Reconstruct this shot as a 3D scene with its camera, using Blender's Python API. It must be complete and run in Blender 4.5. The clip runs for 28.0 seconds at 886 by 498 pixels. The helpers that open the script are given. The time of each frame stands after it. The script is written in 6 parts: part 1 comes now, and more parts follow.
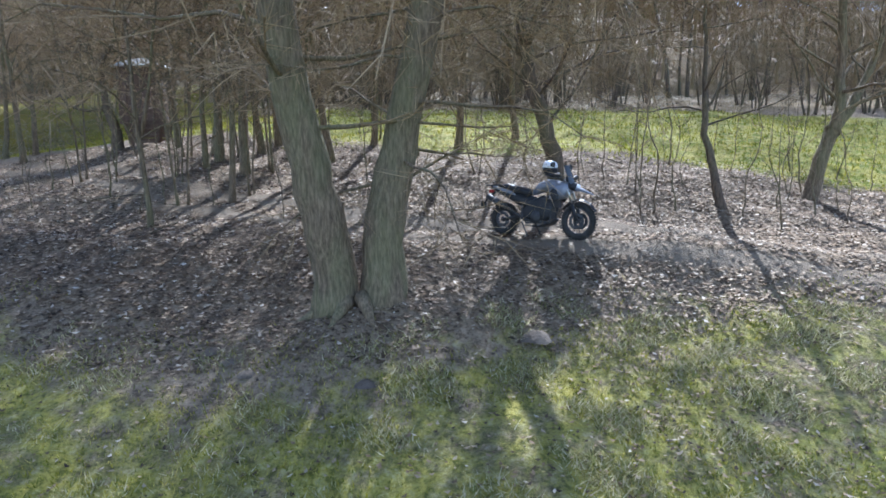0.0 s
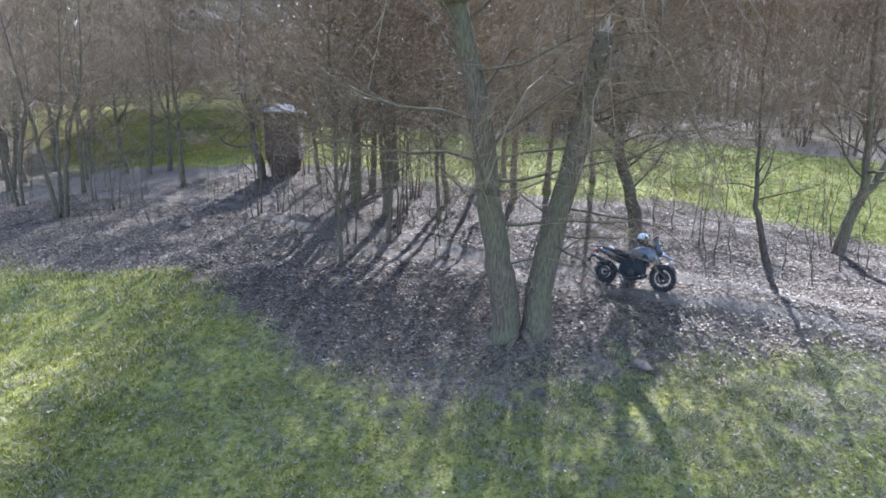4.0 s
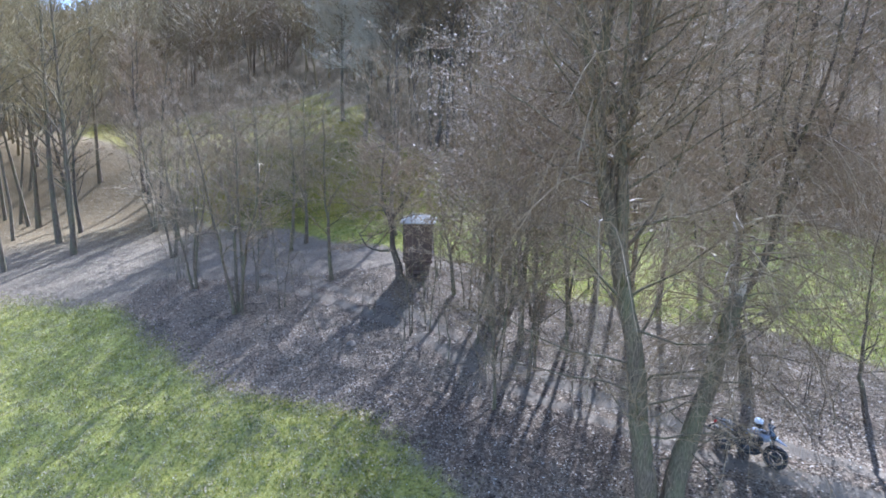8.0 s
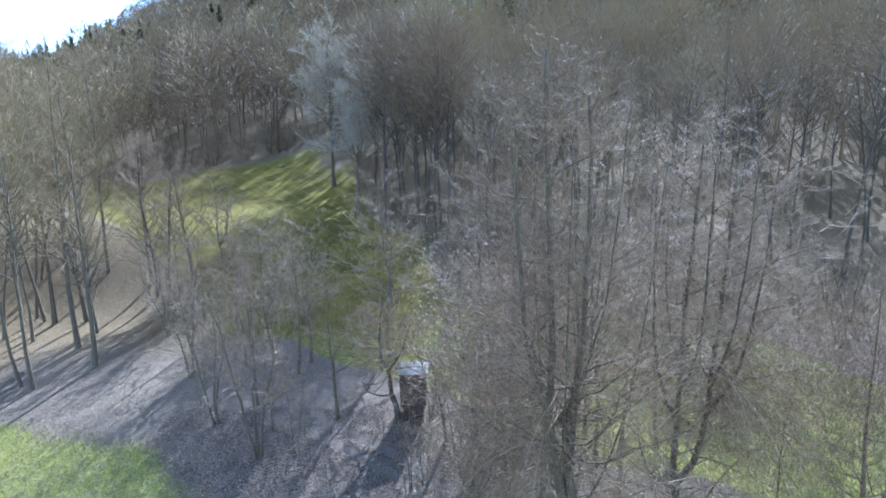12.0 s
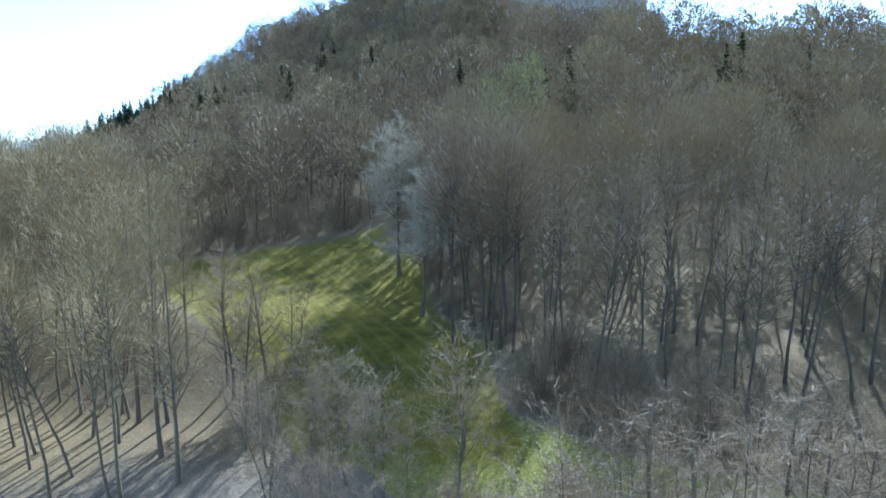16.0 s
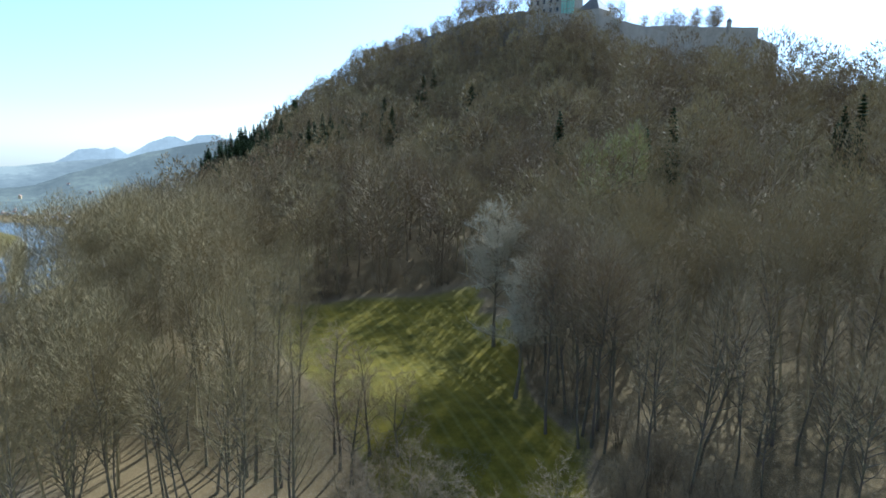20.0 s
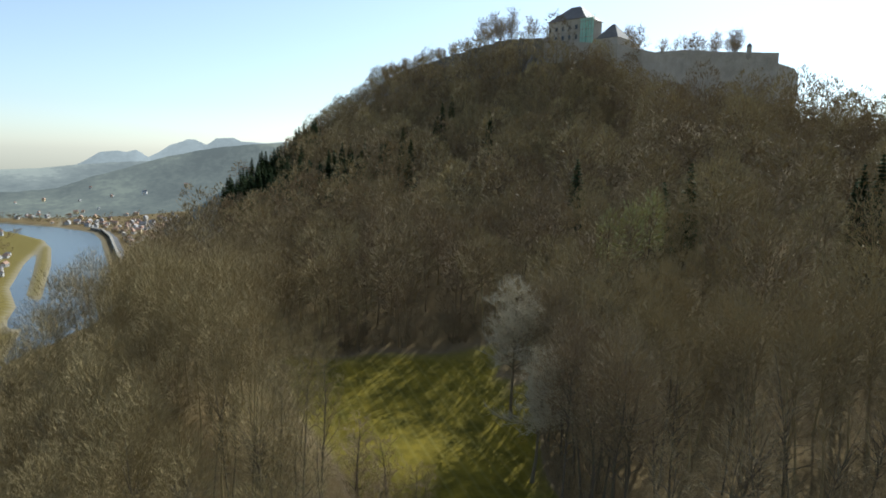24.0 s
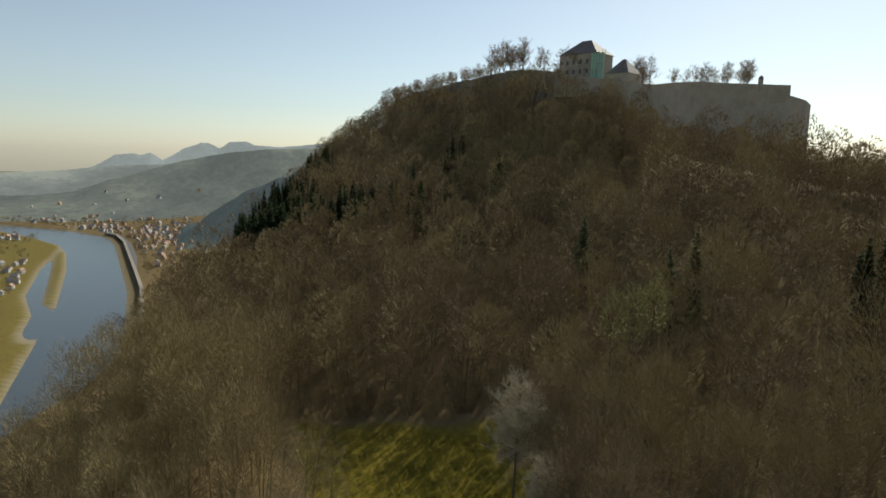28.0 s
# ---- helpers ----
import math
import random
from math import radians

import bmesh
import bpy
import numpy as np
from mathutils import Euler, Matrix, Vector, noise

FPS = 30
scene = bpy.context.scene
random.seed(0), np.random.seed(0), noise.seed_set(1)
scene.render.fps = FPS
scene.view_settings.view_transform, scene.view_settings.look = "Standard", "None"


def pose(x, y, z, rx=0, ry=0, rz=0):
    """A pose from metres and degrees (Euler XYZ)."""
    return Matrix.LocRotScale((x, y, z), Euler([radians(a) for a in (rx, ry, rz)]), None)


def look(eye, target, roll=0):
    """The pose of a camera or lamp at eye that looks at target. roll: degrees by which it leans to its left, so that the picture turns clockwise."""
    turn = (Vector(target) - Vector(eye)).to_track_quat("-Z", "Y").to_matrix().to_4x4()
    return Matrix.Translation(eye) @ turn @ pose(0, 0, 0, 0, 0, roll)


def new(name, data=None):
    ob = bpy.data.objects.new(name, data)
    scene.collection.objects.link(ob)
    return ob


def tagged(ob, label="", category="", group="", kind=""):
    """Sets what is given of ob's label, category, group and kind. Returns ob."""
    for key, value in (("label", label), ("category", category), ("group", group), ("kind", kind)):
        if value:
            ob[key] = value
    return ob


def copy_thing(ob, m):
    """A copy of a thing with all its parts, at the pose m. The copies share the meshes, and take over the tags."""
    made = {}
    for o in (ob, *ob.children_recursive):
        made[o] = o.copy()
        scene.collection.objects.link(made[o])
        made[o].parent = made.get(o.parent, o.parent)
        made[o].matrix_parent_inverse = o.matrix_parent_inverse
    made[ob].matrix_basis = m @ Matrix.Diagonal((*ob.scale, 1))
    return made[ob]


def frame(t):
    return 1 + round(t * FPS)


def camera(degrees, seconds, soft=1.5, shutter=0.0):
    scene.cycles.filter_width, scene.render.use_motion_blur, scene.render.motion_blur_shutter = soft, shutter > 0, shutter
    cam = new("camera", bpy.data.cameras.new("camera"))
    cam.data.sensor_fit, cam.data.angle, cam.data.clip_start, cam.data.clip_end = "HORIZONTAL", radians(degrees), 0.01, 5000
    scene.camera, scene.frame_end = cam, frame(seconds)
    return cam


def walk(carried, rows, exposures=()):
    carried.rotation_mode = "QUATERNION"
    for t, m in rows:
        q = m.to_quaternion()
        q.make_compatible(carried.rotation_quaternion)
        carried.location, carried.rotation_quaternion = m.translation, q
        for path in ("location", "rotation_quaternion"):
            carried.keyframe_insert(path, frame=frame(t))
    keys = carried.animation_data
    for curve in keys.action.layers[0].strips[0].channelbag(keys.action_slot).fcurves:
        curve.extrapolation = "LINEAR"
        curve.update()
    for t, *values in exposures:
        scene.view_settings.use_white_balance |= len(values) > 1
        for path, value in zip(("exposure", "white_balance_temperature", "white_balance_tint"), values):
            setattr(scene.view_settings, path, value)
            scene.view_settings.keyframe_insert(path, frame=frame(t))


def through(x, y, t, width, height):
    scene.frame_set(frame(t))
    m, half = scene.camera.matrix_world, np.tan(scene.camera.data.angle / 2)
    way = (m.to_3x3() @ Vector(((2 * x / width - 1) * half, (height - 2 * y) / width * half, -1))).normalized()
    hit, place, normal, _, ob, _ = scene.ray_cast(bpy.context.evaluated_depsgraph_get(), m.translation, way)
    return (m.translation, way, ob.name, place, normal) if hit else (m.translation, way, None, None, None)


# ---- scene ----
cam = camera(72.0, 28.0, soft=1.7)
# seconds, place, yaw, pitch, lean to the right
PATH = [
    (0, -0.19, -12.55, 1.88, 4.43, -9.56, 0.50),
    (0.5, -0.47, -12.70, 2.13, 4.13, -9.36, 0.55),
    (1, -0.72, -12.97, 2.38, 3.64, -9.38, 0.68),
    (1.5, -0.90, -13.44, 2.59, 3.53, -9.50, 0.82),
    (2, -1.12, -14.11, 2.81, 3.71, -9.81, 0.72),
    (2.5, -1.28, -14.83, 3.01, 3.51, -9.83, 0.62),
    (4.5, -2.60, -17.92, 4.67, 8.95, -10.98, -1.38),
    (5, -2.96, -18.40, 5.36, 9.92, -11.15, -1.55),
    (5.5, -3.34, -18.94, 6.11, 11.92, -11.37, -2.05),
    (6, -3.82, -19.62, 6.98, 14.90, -11.85, -2.85),
    (6.5, -4.06, -20.20, 8.06, 14.69, -12.33, -2.33),
    (7, -4.20, -20.46, 9.18, 14.10, -12.58, -1.80),
    (7.5, -4.38, -20.52, 10.20, 13.80, -12.92, -1.15),
    (8, -4.55, -20.20, 11.00, 13.90, -13.08, -0.58),
    (8.5, -4.58, -20.05, 11.90, 13.93, -13.23, -0.02),
    (9, -4.45, -20.15, 13.15, 13.58, -13.46, 0.52),
    (9.5, -4.28, -20.55, 14.49, 13.38, -13.30, 0.54),
    (10, -4.15, -20.95, 15.94, 13.40, -13.29, 0.66),
    (10.5, -3.97, -21.45, 17.42, 13.25, -13.38, 0.70),
    (11, -3.80, -22.00, 18.80, 12.92, -13.33, 0.95),
    (11.5, -3.78, -22.45, 19.85, 12.88, -13.20, 1.05),
    (13.5, -3.60, -23.20, 23.80, 13.53, -12.99, 2.75),
    (14, -4.33, -22.57, 24.84, 14.74, -11.85, 2.15),
    (14.5, -4.90, -22.50, 26.09, 18.19, -11.03, 1.25),
    (15, -5.25, -22.52, 27.35, 17.87, -10.35, 1.21),
    (15.5, -5.36, -22.67, 28.64, 17.63, -10.02, 1.12),
    (16, -5.37, -22.85, 29.96, 17.84, -9.80, 1.07),
    (16.5, -5.37, -23.00, 31.34, 17.66, -9.64, 1.12),
    (17, -5.39, -23.16, 32.78, 18.32, -9.45, 0.90),
    (17.5, -5.44, -23.38, 34.16, 18.32, -9.35, 0.92),
    (18, -5.46, -23.65, 35.53, 18.24, -9.28, 0.71),
    (18.5, -5.55, -24.02, 36.89, 17.93, -9.17, 0.71),
    (19, -5.74, -24.47, 38.29, 18.86, -9.09, 0.47),
    (19.5, -6.08, -25.04, 39.74, 22.31, -9.07, 0.09),
    (20, -6.37, -25.73, 41.21, 25.94, -9.02, -0.59),
    (20.5, -6.54, -26.45, 42.62, 29.06, -8.97, -1.15),
    (21, -6.58, -27.10, 44.00, 31.99, -8.91, -1.60),
    (21.5, -6.60, -27.62, 45.40, 31.32, -8.90, -1.44),
    (23.5, -7.16, -26.89, 51.98, 31.73, -8.91, -1.42),
    (24, -7.00, -26.56, 53.64, 27.39, -8.82, -1.00),
    (24.5, -6.96, -26.36, 55.30, 27.55, -8.77, -1.09),
    (25, -6.97, -26.29, 57.02, 27.75, -8.85, -1.10),
    (25.5, -6.97, -26.33, 58.81, 28.11, -8.80, -1.23),
    (26, -6.92, -26.40, 60.71, 28.13, -8.64, -1.27),
    (26.5, -6.84, -26.46, 62.75, 28.15, -8.71, -1.30),
    (27, -6.74, -26.48, 64.94, 28.22, -8.65, -1.43),
    (27.5, -6.63, -26.46, 67.21, 28.08, -8.59, -1.44),
    (28, -6.56, -26.46, 69.48, 28.40, -8.61, -1.50),
]
walk(cam, [(t, pose(x, y, z, 90 + pitch, 0, yaw) @ pose(0, 0, 0, 0, 0, -lean)) for t, x, y, z, yaw, pitch, lean in PATH],
     exposures=[(0, 1.75, 5000, 12), (2, 1.98, 4700, 15), (6, 1.8, 4700, 16), (8, 1.93, 4560, 16), (11, 1.9, 4360, 15), (15, 1.63, 4290, 7), (19, 0.97, 4600, 2), (21, 0.63, 5000, 4), (24, 0.33, 5750, 3), (28, -0.18, 6600, 4)])

# ---- world and sun ----
SUN_AZ, SUN_EL = -4.5, 37.0        # degrees: left of +y, above the horizon
world = bpy.data.worlds.new("world")
scene.world = world
world.use_nodes = True
wn = world.node_tree.nodes
sky = wn.new("ShaderNodeTexSky")
sky.sky_type, sky.sun_disc = "NISHITA", False
sky.sun_elevation, sky.sun_rotation = radians(SUN_EL), radians(-SUN_AZ)
sky.air_density, sky.dust_density, sky.ozone_density = 1.0, 0.45, 2.5
haze = wn.new("ShaderNodeHueSaturation")        # a hazy sky, paler than a clear one
haze.inputs["Saturation"].default_value, haze.inputs["Value"].default_value = 0.7, 0.8
world.node_tree.links.new(sky.outputs[0], haze.inputs["Color"])
world.node_tree.links.new(haze.outputs[0], wn["Background"].inputs[0])
wn["Background"].inputs[1].default_value = 0.15
sun = new("sun", bpy.data.lights.new("sun", "SUN"))
sun.data.energy, sun.data.angle, sun.data.color = 5.0, radians(0.53), (1.0, 0.93, 0.82)
sun_way = Vector((-math.sin(radians(SUN_AZ)) * math.cos(radians(SUN_EL)), math.cos(radians(SUN_AZ)) * math.cos(radians(SUN_EL)), math.sin(radians(SUN_EL))))
sun.matrix_world = look(sun_way * 300, (0, 0, 0))


# ---- materials ----
class Mat:
    """A node material with short ways to add nodes."""

    def __init__(self, name, rough=0.8, metal=0.0, spec=0.3):
        self.m = bpy.data.materials.new(name)
        self.m.use_nodes = True
        self.t = self.m.node_tree
        self.b = self.t.nodes["Principled BSDF"]
        self.b.inputs["Roughness"].default_value = rough
        self.b.inputs["Metallic"].default_value = metal
        self.b.inputs["Specular IOR Level"].default_value = spec
        self.pos = self.t.nodes.new("ShaderNodeNewGeometry").outputs["Position"]

    def add(self, kind):
        return self.t.nodes.new(kind)

    def link(self, a, b):
        self.t.links.new(a, b)

    def noise(self, scale, detail=4, rough=0.6, stretch=None):
        n = self.add("ShaderNodeTexNoise")
        n.inputs["Scale"].default_value, n.inputs["Detail"].default_value, n.inputs["Roughness"].default_value = scale, detail, rough
        v = self.pos
        if stretch:
            k = self.add("ShaderNodeVectorMath")
            k.operation = "MULTIPLY"
            k.inputs[1].default_value = stretch
            self.link(v, k.inputs[0])
            v = k.outputs[0]
        self.link(v, n.inputs["Vector"])
        return n.outputs["Fac"]

    def cells(self, scale):
        n = self.add("ShaderNodeTexVoronoi")
        n.inputs["Scale"].default_value = scale
        flat = self.add("ShaderNodeVectorMath")
        flat.operation = "MULTIPLY"
        flat.inputs[1].default_value = (1, 1, 0)
        self.link(self.pos, flat.inputs[0])
        self.link(flat.outputs[0], n.inputs["Vector"])
        s = self.add("ShaderNodeSeparateColor")
        self.link(n.outputs["Color"], s.inputs[0])
        return s.outputs[0]

    def chance(self):
        return self.add("ShaderNodeObjectInfo").outputs["Random"]

    def island(self):
        return self.add("ShaderNodeNewGeometry").outputs["Random Per Island"]

    def attr(self, name):
        n = self.add("ShaderNodeAttribute")
        n.attribute_name = name
        return n.outputs["Fac"]

    def ramp(self, fac, *stops):
        n = self.add("ShaderNodeValToRGB")
        e = n.color_ramp.elements
        while len(e) < len(stops):
            e.new(0.5)
        for q, (p, c) in zip(e, stops):
            q.position, q.color = p, (*c, 1)
        self.link(fac, n.inputs[0])
        return n.outputs[0]

    def mix(self, fac, a, b, blend="MIX"):
        n = self.add("ShaderNodeMix")
        n.data_type, n.blend_type = "RGBA", blend
        for sock, v in ((n.inputs[0], fac), (n.inputs[6], a), (n.inputs[7], b)):
            if isinstance(v, (int, float)):
                sock.default_value = v
            elif isinstance(v, tuple):
                sock.default_value = (*v, 1)
            else:
                self.link(v, sock)
        return n.outputs[2]

    def math(self, op, a, b=0.0, clamp=False):
        n = self.add("ShaderNodeMath")
        n.operation, n.use_clamp = op, clamp
        for sock, v in ((n.inputs[0], a), (n.inputs[1], b)):
            if isinstance(v, (int, float)):
                sock.default_value = v
            else:
                self.link(v, sock)
        return n.outputs[0]

    def colour(self, c):
        if isinstance(c, tuple):
            self.b.inputs["Base Color"].default_value = (*c, 1)
        else:
            self.link(c, self.b.inputs["Base Color"])
        return self

    def bump(self, fac, strength=0.4, dist=0.05):
        n = self.add("ShaderNodeBump")
        n.inputs["Strength"].default_value, n.inputs["Distance"].default_value = strength, dist
        self.link(fac, n.inputs["Height"])
        self.link(n.outputs[0], self.b.inputs["Normal"])
        return self


def two_tone(name, a, b, scale=3.0, fine=40.0, rough=0.8, metal=0.0, bump=0.2, dist=0.01, stretch=None, spec=0.3):
    """A surface that wanders between two colours in large patches and in grain."""
    k = Mat(name, rough, metal, spec)
    n1, n2 = k.noise(scale, 3, 0.6, stretch), k.noise(fine, 3, 0.7, stretch)
    k.colour(k.ramp(k.math("ADD", k.math("MULTIPLY", n1, 0.6), k.math("MULTIPLY", n2, 0.4)), (0.3, a), (0.7, b)))
    if bump:
        k.bump(n2, bump, dist)
    return k.m


def ground_material():
    k = Mat("ground", 0.95, spec=0.1)
    grass, track, wood = k.attr("grass"), k.attr("track"), k.attr("wood")
    n_big, n_mid, n_fine = k.noise(0.35, 4), k.noise(2.2, 5, 0.7), k.noise(22, 4, 0.75)
    litter = k.mix(k.math("MULTIPLY", n_mid, 0.9), (0.1, 0.073, 0.045), (0.25, 0.19, 0.118))
    litter = k.mix(k.ramp(n_fine, (0.42, (0, 0, 0)), (0.7, (1, 1, 1))), litter, (0.28, 0.215, 0.145))
    litter = k.mix(k.ramp(n_fine, (0.3, (1, 1, 1)), (0.45, (0, 0, 0))), litter, (0.07, 0.05, 0.035))
    litter = k.mix(k.math("MULTIPLY", k.attr("dark_leaf_shade"), 0.65), litter, k.mix(n_fine, (0.06, 0.04, 0.025), (0.21, 0.145, 0.09)))
    clump = k.noise(7, 4, 0.8)
    tufts = k.ramp(clump, (0.39, (0.65, 0.65, 0.65)), (0.48, (0, 0, 0)))
    specks = k.ramp(clump, (0.53, (0, 0, 0)), (0.64, (0.65, 0.65, 0.65)))
    litter = k.mix(specks, k.mix(tufts, litter, (0.06, 0.047, 0.03)), (0.29, 0.235, 0.165))
    dry = k.attr("dry")
    green = k.mix(k.ramp(n_big, (0.35, (0, 0, 0)), (0.65, (1, 1, 1))), (0.095, 0.115, 0.006), (0.2, 0.198, 0.012))
    green = k.mix(k.ramp(n_mid, (0.4, (0, 0, 0)), (0.62, (1, 1, 1))), green, (0.32, 0.265, 0.06))
    straw = k.mix(n_mid, (0.19, 0.195, 0.02), (0.37, 0.325, 0.09))
    green = k.mix(k.math("MULTIPLY", dry, k.ramp(n_big, (0.25, (0.45, 0.45, 0.45)), (0.6, (1, 1, 1)))), green, straw)
    green = k.mix(k.ramp(n_fine, (0.3, (0.7, 0.7, 0.7)), (0.5, (0, 0, 0))), green, (0.06, 0.08, 0.02))
    green = k.mix(specks, k.mix(tufts, green, (0.05, 0.062, 0.01)), (0.36, 0.33, 0.14))
    green = k.mix(k.math("MULTIPLY", k.attr("upper"), 0.92), green, k.mix(k.ramp(k.noise(0.22, 6, 0.7), (0.35, (0, 0, 0)), (0.65, (1, 1, 1))), (0.0616, 0.0529, 0.0045), (0.196, 0.147, 0.0144)))
    parts = k.add("ShaderNodeSeparateXYZ")
    k.link(k.pos, parts.inputs[0])
    across = k.math("ADD", k.math("MULTIPLY", parts.outputs[0], 0.68), k.math("MULTIPLY", parts.outputs[1], 0.73))
    bands = k.math("SINE", k.math("ADD", k.math("MULTIPLY", across, 3.1), k.math("MULTIPLY", n_big, 0.9)))
    bands = k.math("MULTIPLY", k.ramp(bands, (0.45, (0, 0, 0)), (0.95, (1, 1, 1))), k.math("MULTIPLY", k.attr("upper"), k.math("MULTIPLY", n_mid, 0.4)))
    green = k.mix(bands, green, (0.24, 0.205, 0.06))
    edge = k.math("ADD", grass, k.math("MULTIPLY", k.math("SUBTRACT", n_mid, 0.5), 0.9))
    base = k.mix(k.ramp(edge, (0.38, (0, 0, 0)), (0.62, (1, 1, 1))), litter, green)
    dirt = k.mix(n_mid, (0.12, 0.094, 0.064), (0.23, 0.185, 0.13))
    tedge = k.math("ADD", track, k.math("MULTIPLY", k.math("SUBTRACT", n_mid, 0.5), 0.7))
    base = k.mix(k.ramp(tedge, (0.45, (0, 0, 0)), (0.7, (1, 1, 1))), base, dirt)
    floor = k.mix(k.math("MULTIPLY", k.math("ADD", n_big, n_mid), 0.5), (0.0629, 0.043, 0.0185), (0.231, 0.164, 0.0714))
    floor = k.mix(specks, k.mix(tufts, floor, (0.0594, 0.0403, 0.0185)), (0.367, 0.264, 0.139))
    floor = k.mix(k.attr("hay"), floor, k.mix(specks, k.mix(n_mid, (0.216, 0.149, 0.0714), (0.356, 0.254, 0.126)), (0.454, 0.331, 0.176)))
    base = k.mix(wood, base, floor)
    base = k.mix(k.attr("sand"), base, (0.24, 0.205, 0.135))
    k.colour(base)
    k.bump(k.math("ADD", k.math("MULTIPLY", n_fine, 0.5), n_mid), 0.8, 0.09)
    return k.m


def bark_material(name, a, b, moss=0.0):
    k = Mat(name, 0.9, spec=0.15)
    n1, n2 = k.noise(2.0, 4, 0.6, (1, 1, 0.35)), k.noise(26, 4, 0.7, (1, 1, 0.16))
    c = k.mix(k.ramp(n2, (0.35, (0, 0, 0)), (0.65, (1, 1, 1))), a, b)
    if moss:
        c = k.mix(k.math("MULTIPLY", k.ramp(n1, (0.42, (0, 0, 0)), (0.62, (1, 1, 1))), moss), c, (0.13, 0.15, 0.06))
    k.colour(c)
    k.bump(n2, 0.7, 0.03)
    return k.m


def twig_material(name, a, b, c, rough=0.85, spec=0.2, single=False):
    """Bare twigs: the hue wanders from crown to crown and from shoot to shoot."""
    k = Mat(name, rough, spec=spec)
    f = k.math("ADD", k.math("MULTIPLY", k.chance() if single else k.cells(0.14), 0.35), k.math("MULTIPLY", k.noise(0.025, 3), 0.25))
    f = k.math("ADD", f, k.math("MULTIPLY", k.island(), 0.4))
    k.colour(k.ramp(f, (0.2, a), (0.5, b), (0.8, c)))
    return k.m


M_GROUND = ground_material()
M_BARK = bark_material("bark", (0.0742, 0.0549, 0.036), (0.212, 0.162, 0.104), 0.3)
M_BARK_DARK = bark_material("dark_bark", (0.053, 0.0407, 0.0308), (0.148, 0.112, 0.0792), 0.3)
M_TWIG = twig_material("twigs", (0.12, 0.0784, 0.0432), (0.265, 0.184, 0.0963), (0.447, 0.338, 0.198), 0.72, 0.24)
M_FOREST = twig_material("forest_twigs", (0.184, 0.132, 0.0588), (0.267, 0.197, 0.084), (0.349, 0.268, 0.118), 0.75, 0.2, single=True)
# twigs of the right wood: the shade there is put into their colour
M_FOREST_SHADED = twig_material("shaded_twigs", (0.154, 0.103, 0.0554), (0.22, 0.161, 0.084), (0.297, 0.231, 0.122), 0.75, 0.2, single=True)


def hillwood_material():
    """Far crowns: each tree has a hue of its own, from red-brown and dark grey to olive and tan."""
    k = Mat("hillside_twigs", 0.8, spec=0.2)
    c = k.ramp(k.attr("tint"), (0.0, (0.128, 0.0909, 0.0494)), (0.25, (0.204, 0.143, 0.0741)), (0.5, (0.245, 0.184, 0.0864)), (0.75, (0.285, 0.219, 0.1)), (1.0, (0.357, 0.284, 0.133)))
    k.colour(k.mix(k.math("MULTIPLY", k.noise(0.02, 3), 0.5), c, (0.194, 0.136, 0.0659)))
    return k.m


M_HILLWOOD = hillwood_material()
M_PALE = two_tone("pale_twigs", (0.33, 0.278, 0.18), (0.46, 0.395, 0.27), 0.5, 6, 0.8, bump=0)
M_SPRUCE = two_tone("spruce_needles", (0.035, 0.055, 0.022), (0.085, 0.115, 0.045), 0.3, 5, 0.9, bump=0, spec=0.1)
M_PINE = two_tone("larch_needles", (0.2, 0.185, 0.07), (0.33, 0.295, 0.12), 0.3, 5, 0.9, bump=0)
M_STONE = two_tone("sandstone", (0.24, 0.21, 0.165), (0.44, 0.385, 0.31), 0.12, 1.2, 0.9, bump=0.5, dist=0.3)
M_ROCK = two_tone("rock", (0.11, 0.1, 0.085), (0.27, 0.24, 0.2), 0.08, 0.7, 0.95, bump=0.8, dist=0.8, stretch=(1, 1, 0.35))
M_ROOF = two_tone("slate_roof", (0.1, 0.09, 0.085), (0.19, 0.165, 0.15), 0.2, 3, 0.7)
M_NET = two_tone("scaffold_net", (0.22, 0.42, 0.32), (0.4, 0.6, 0.48), 0.3, 3, 0.8)


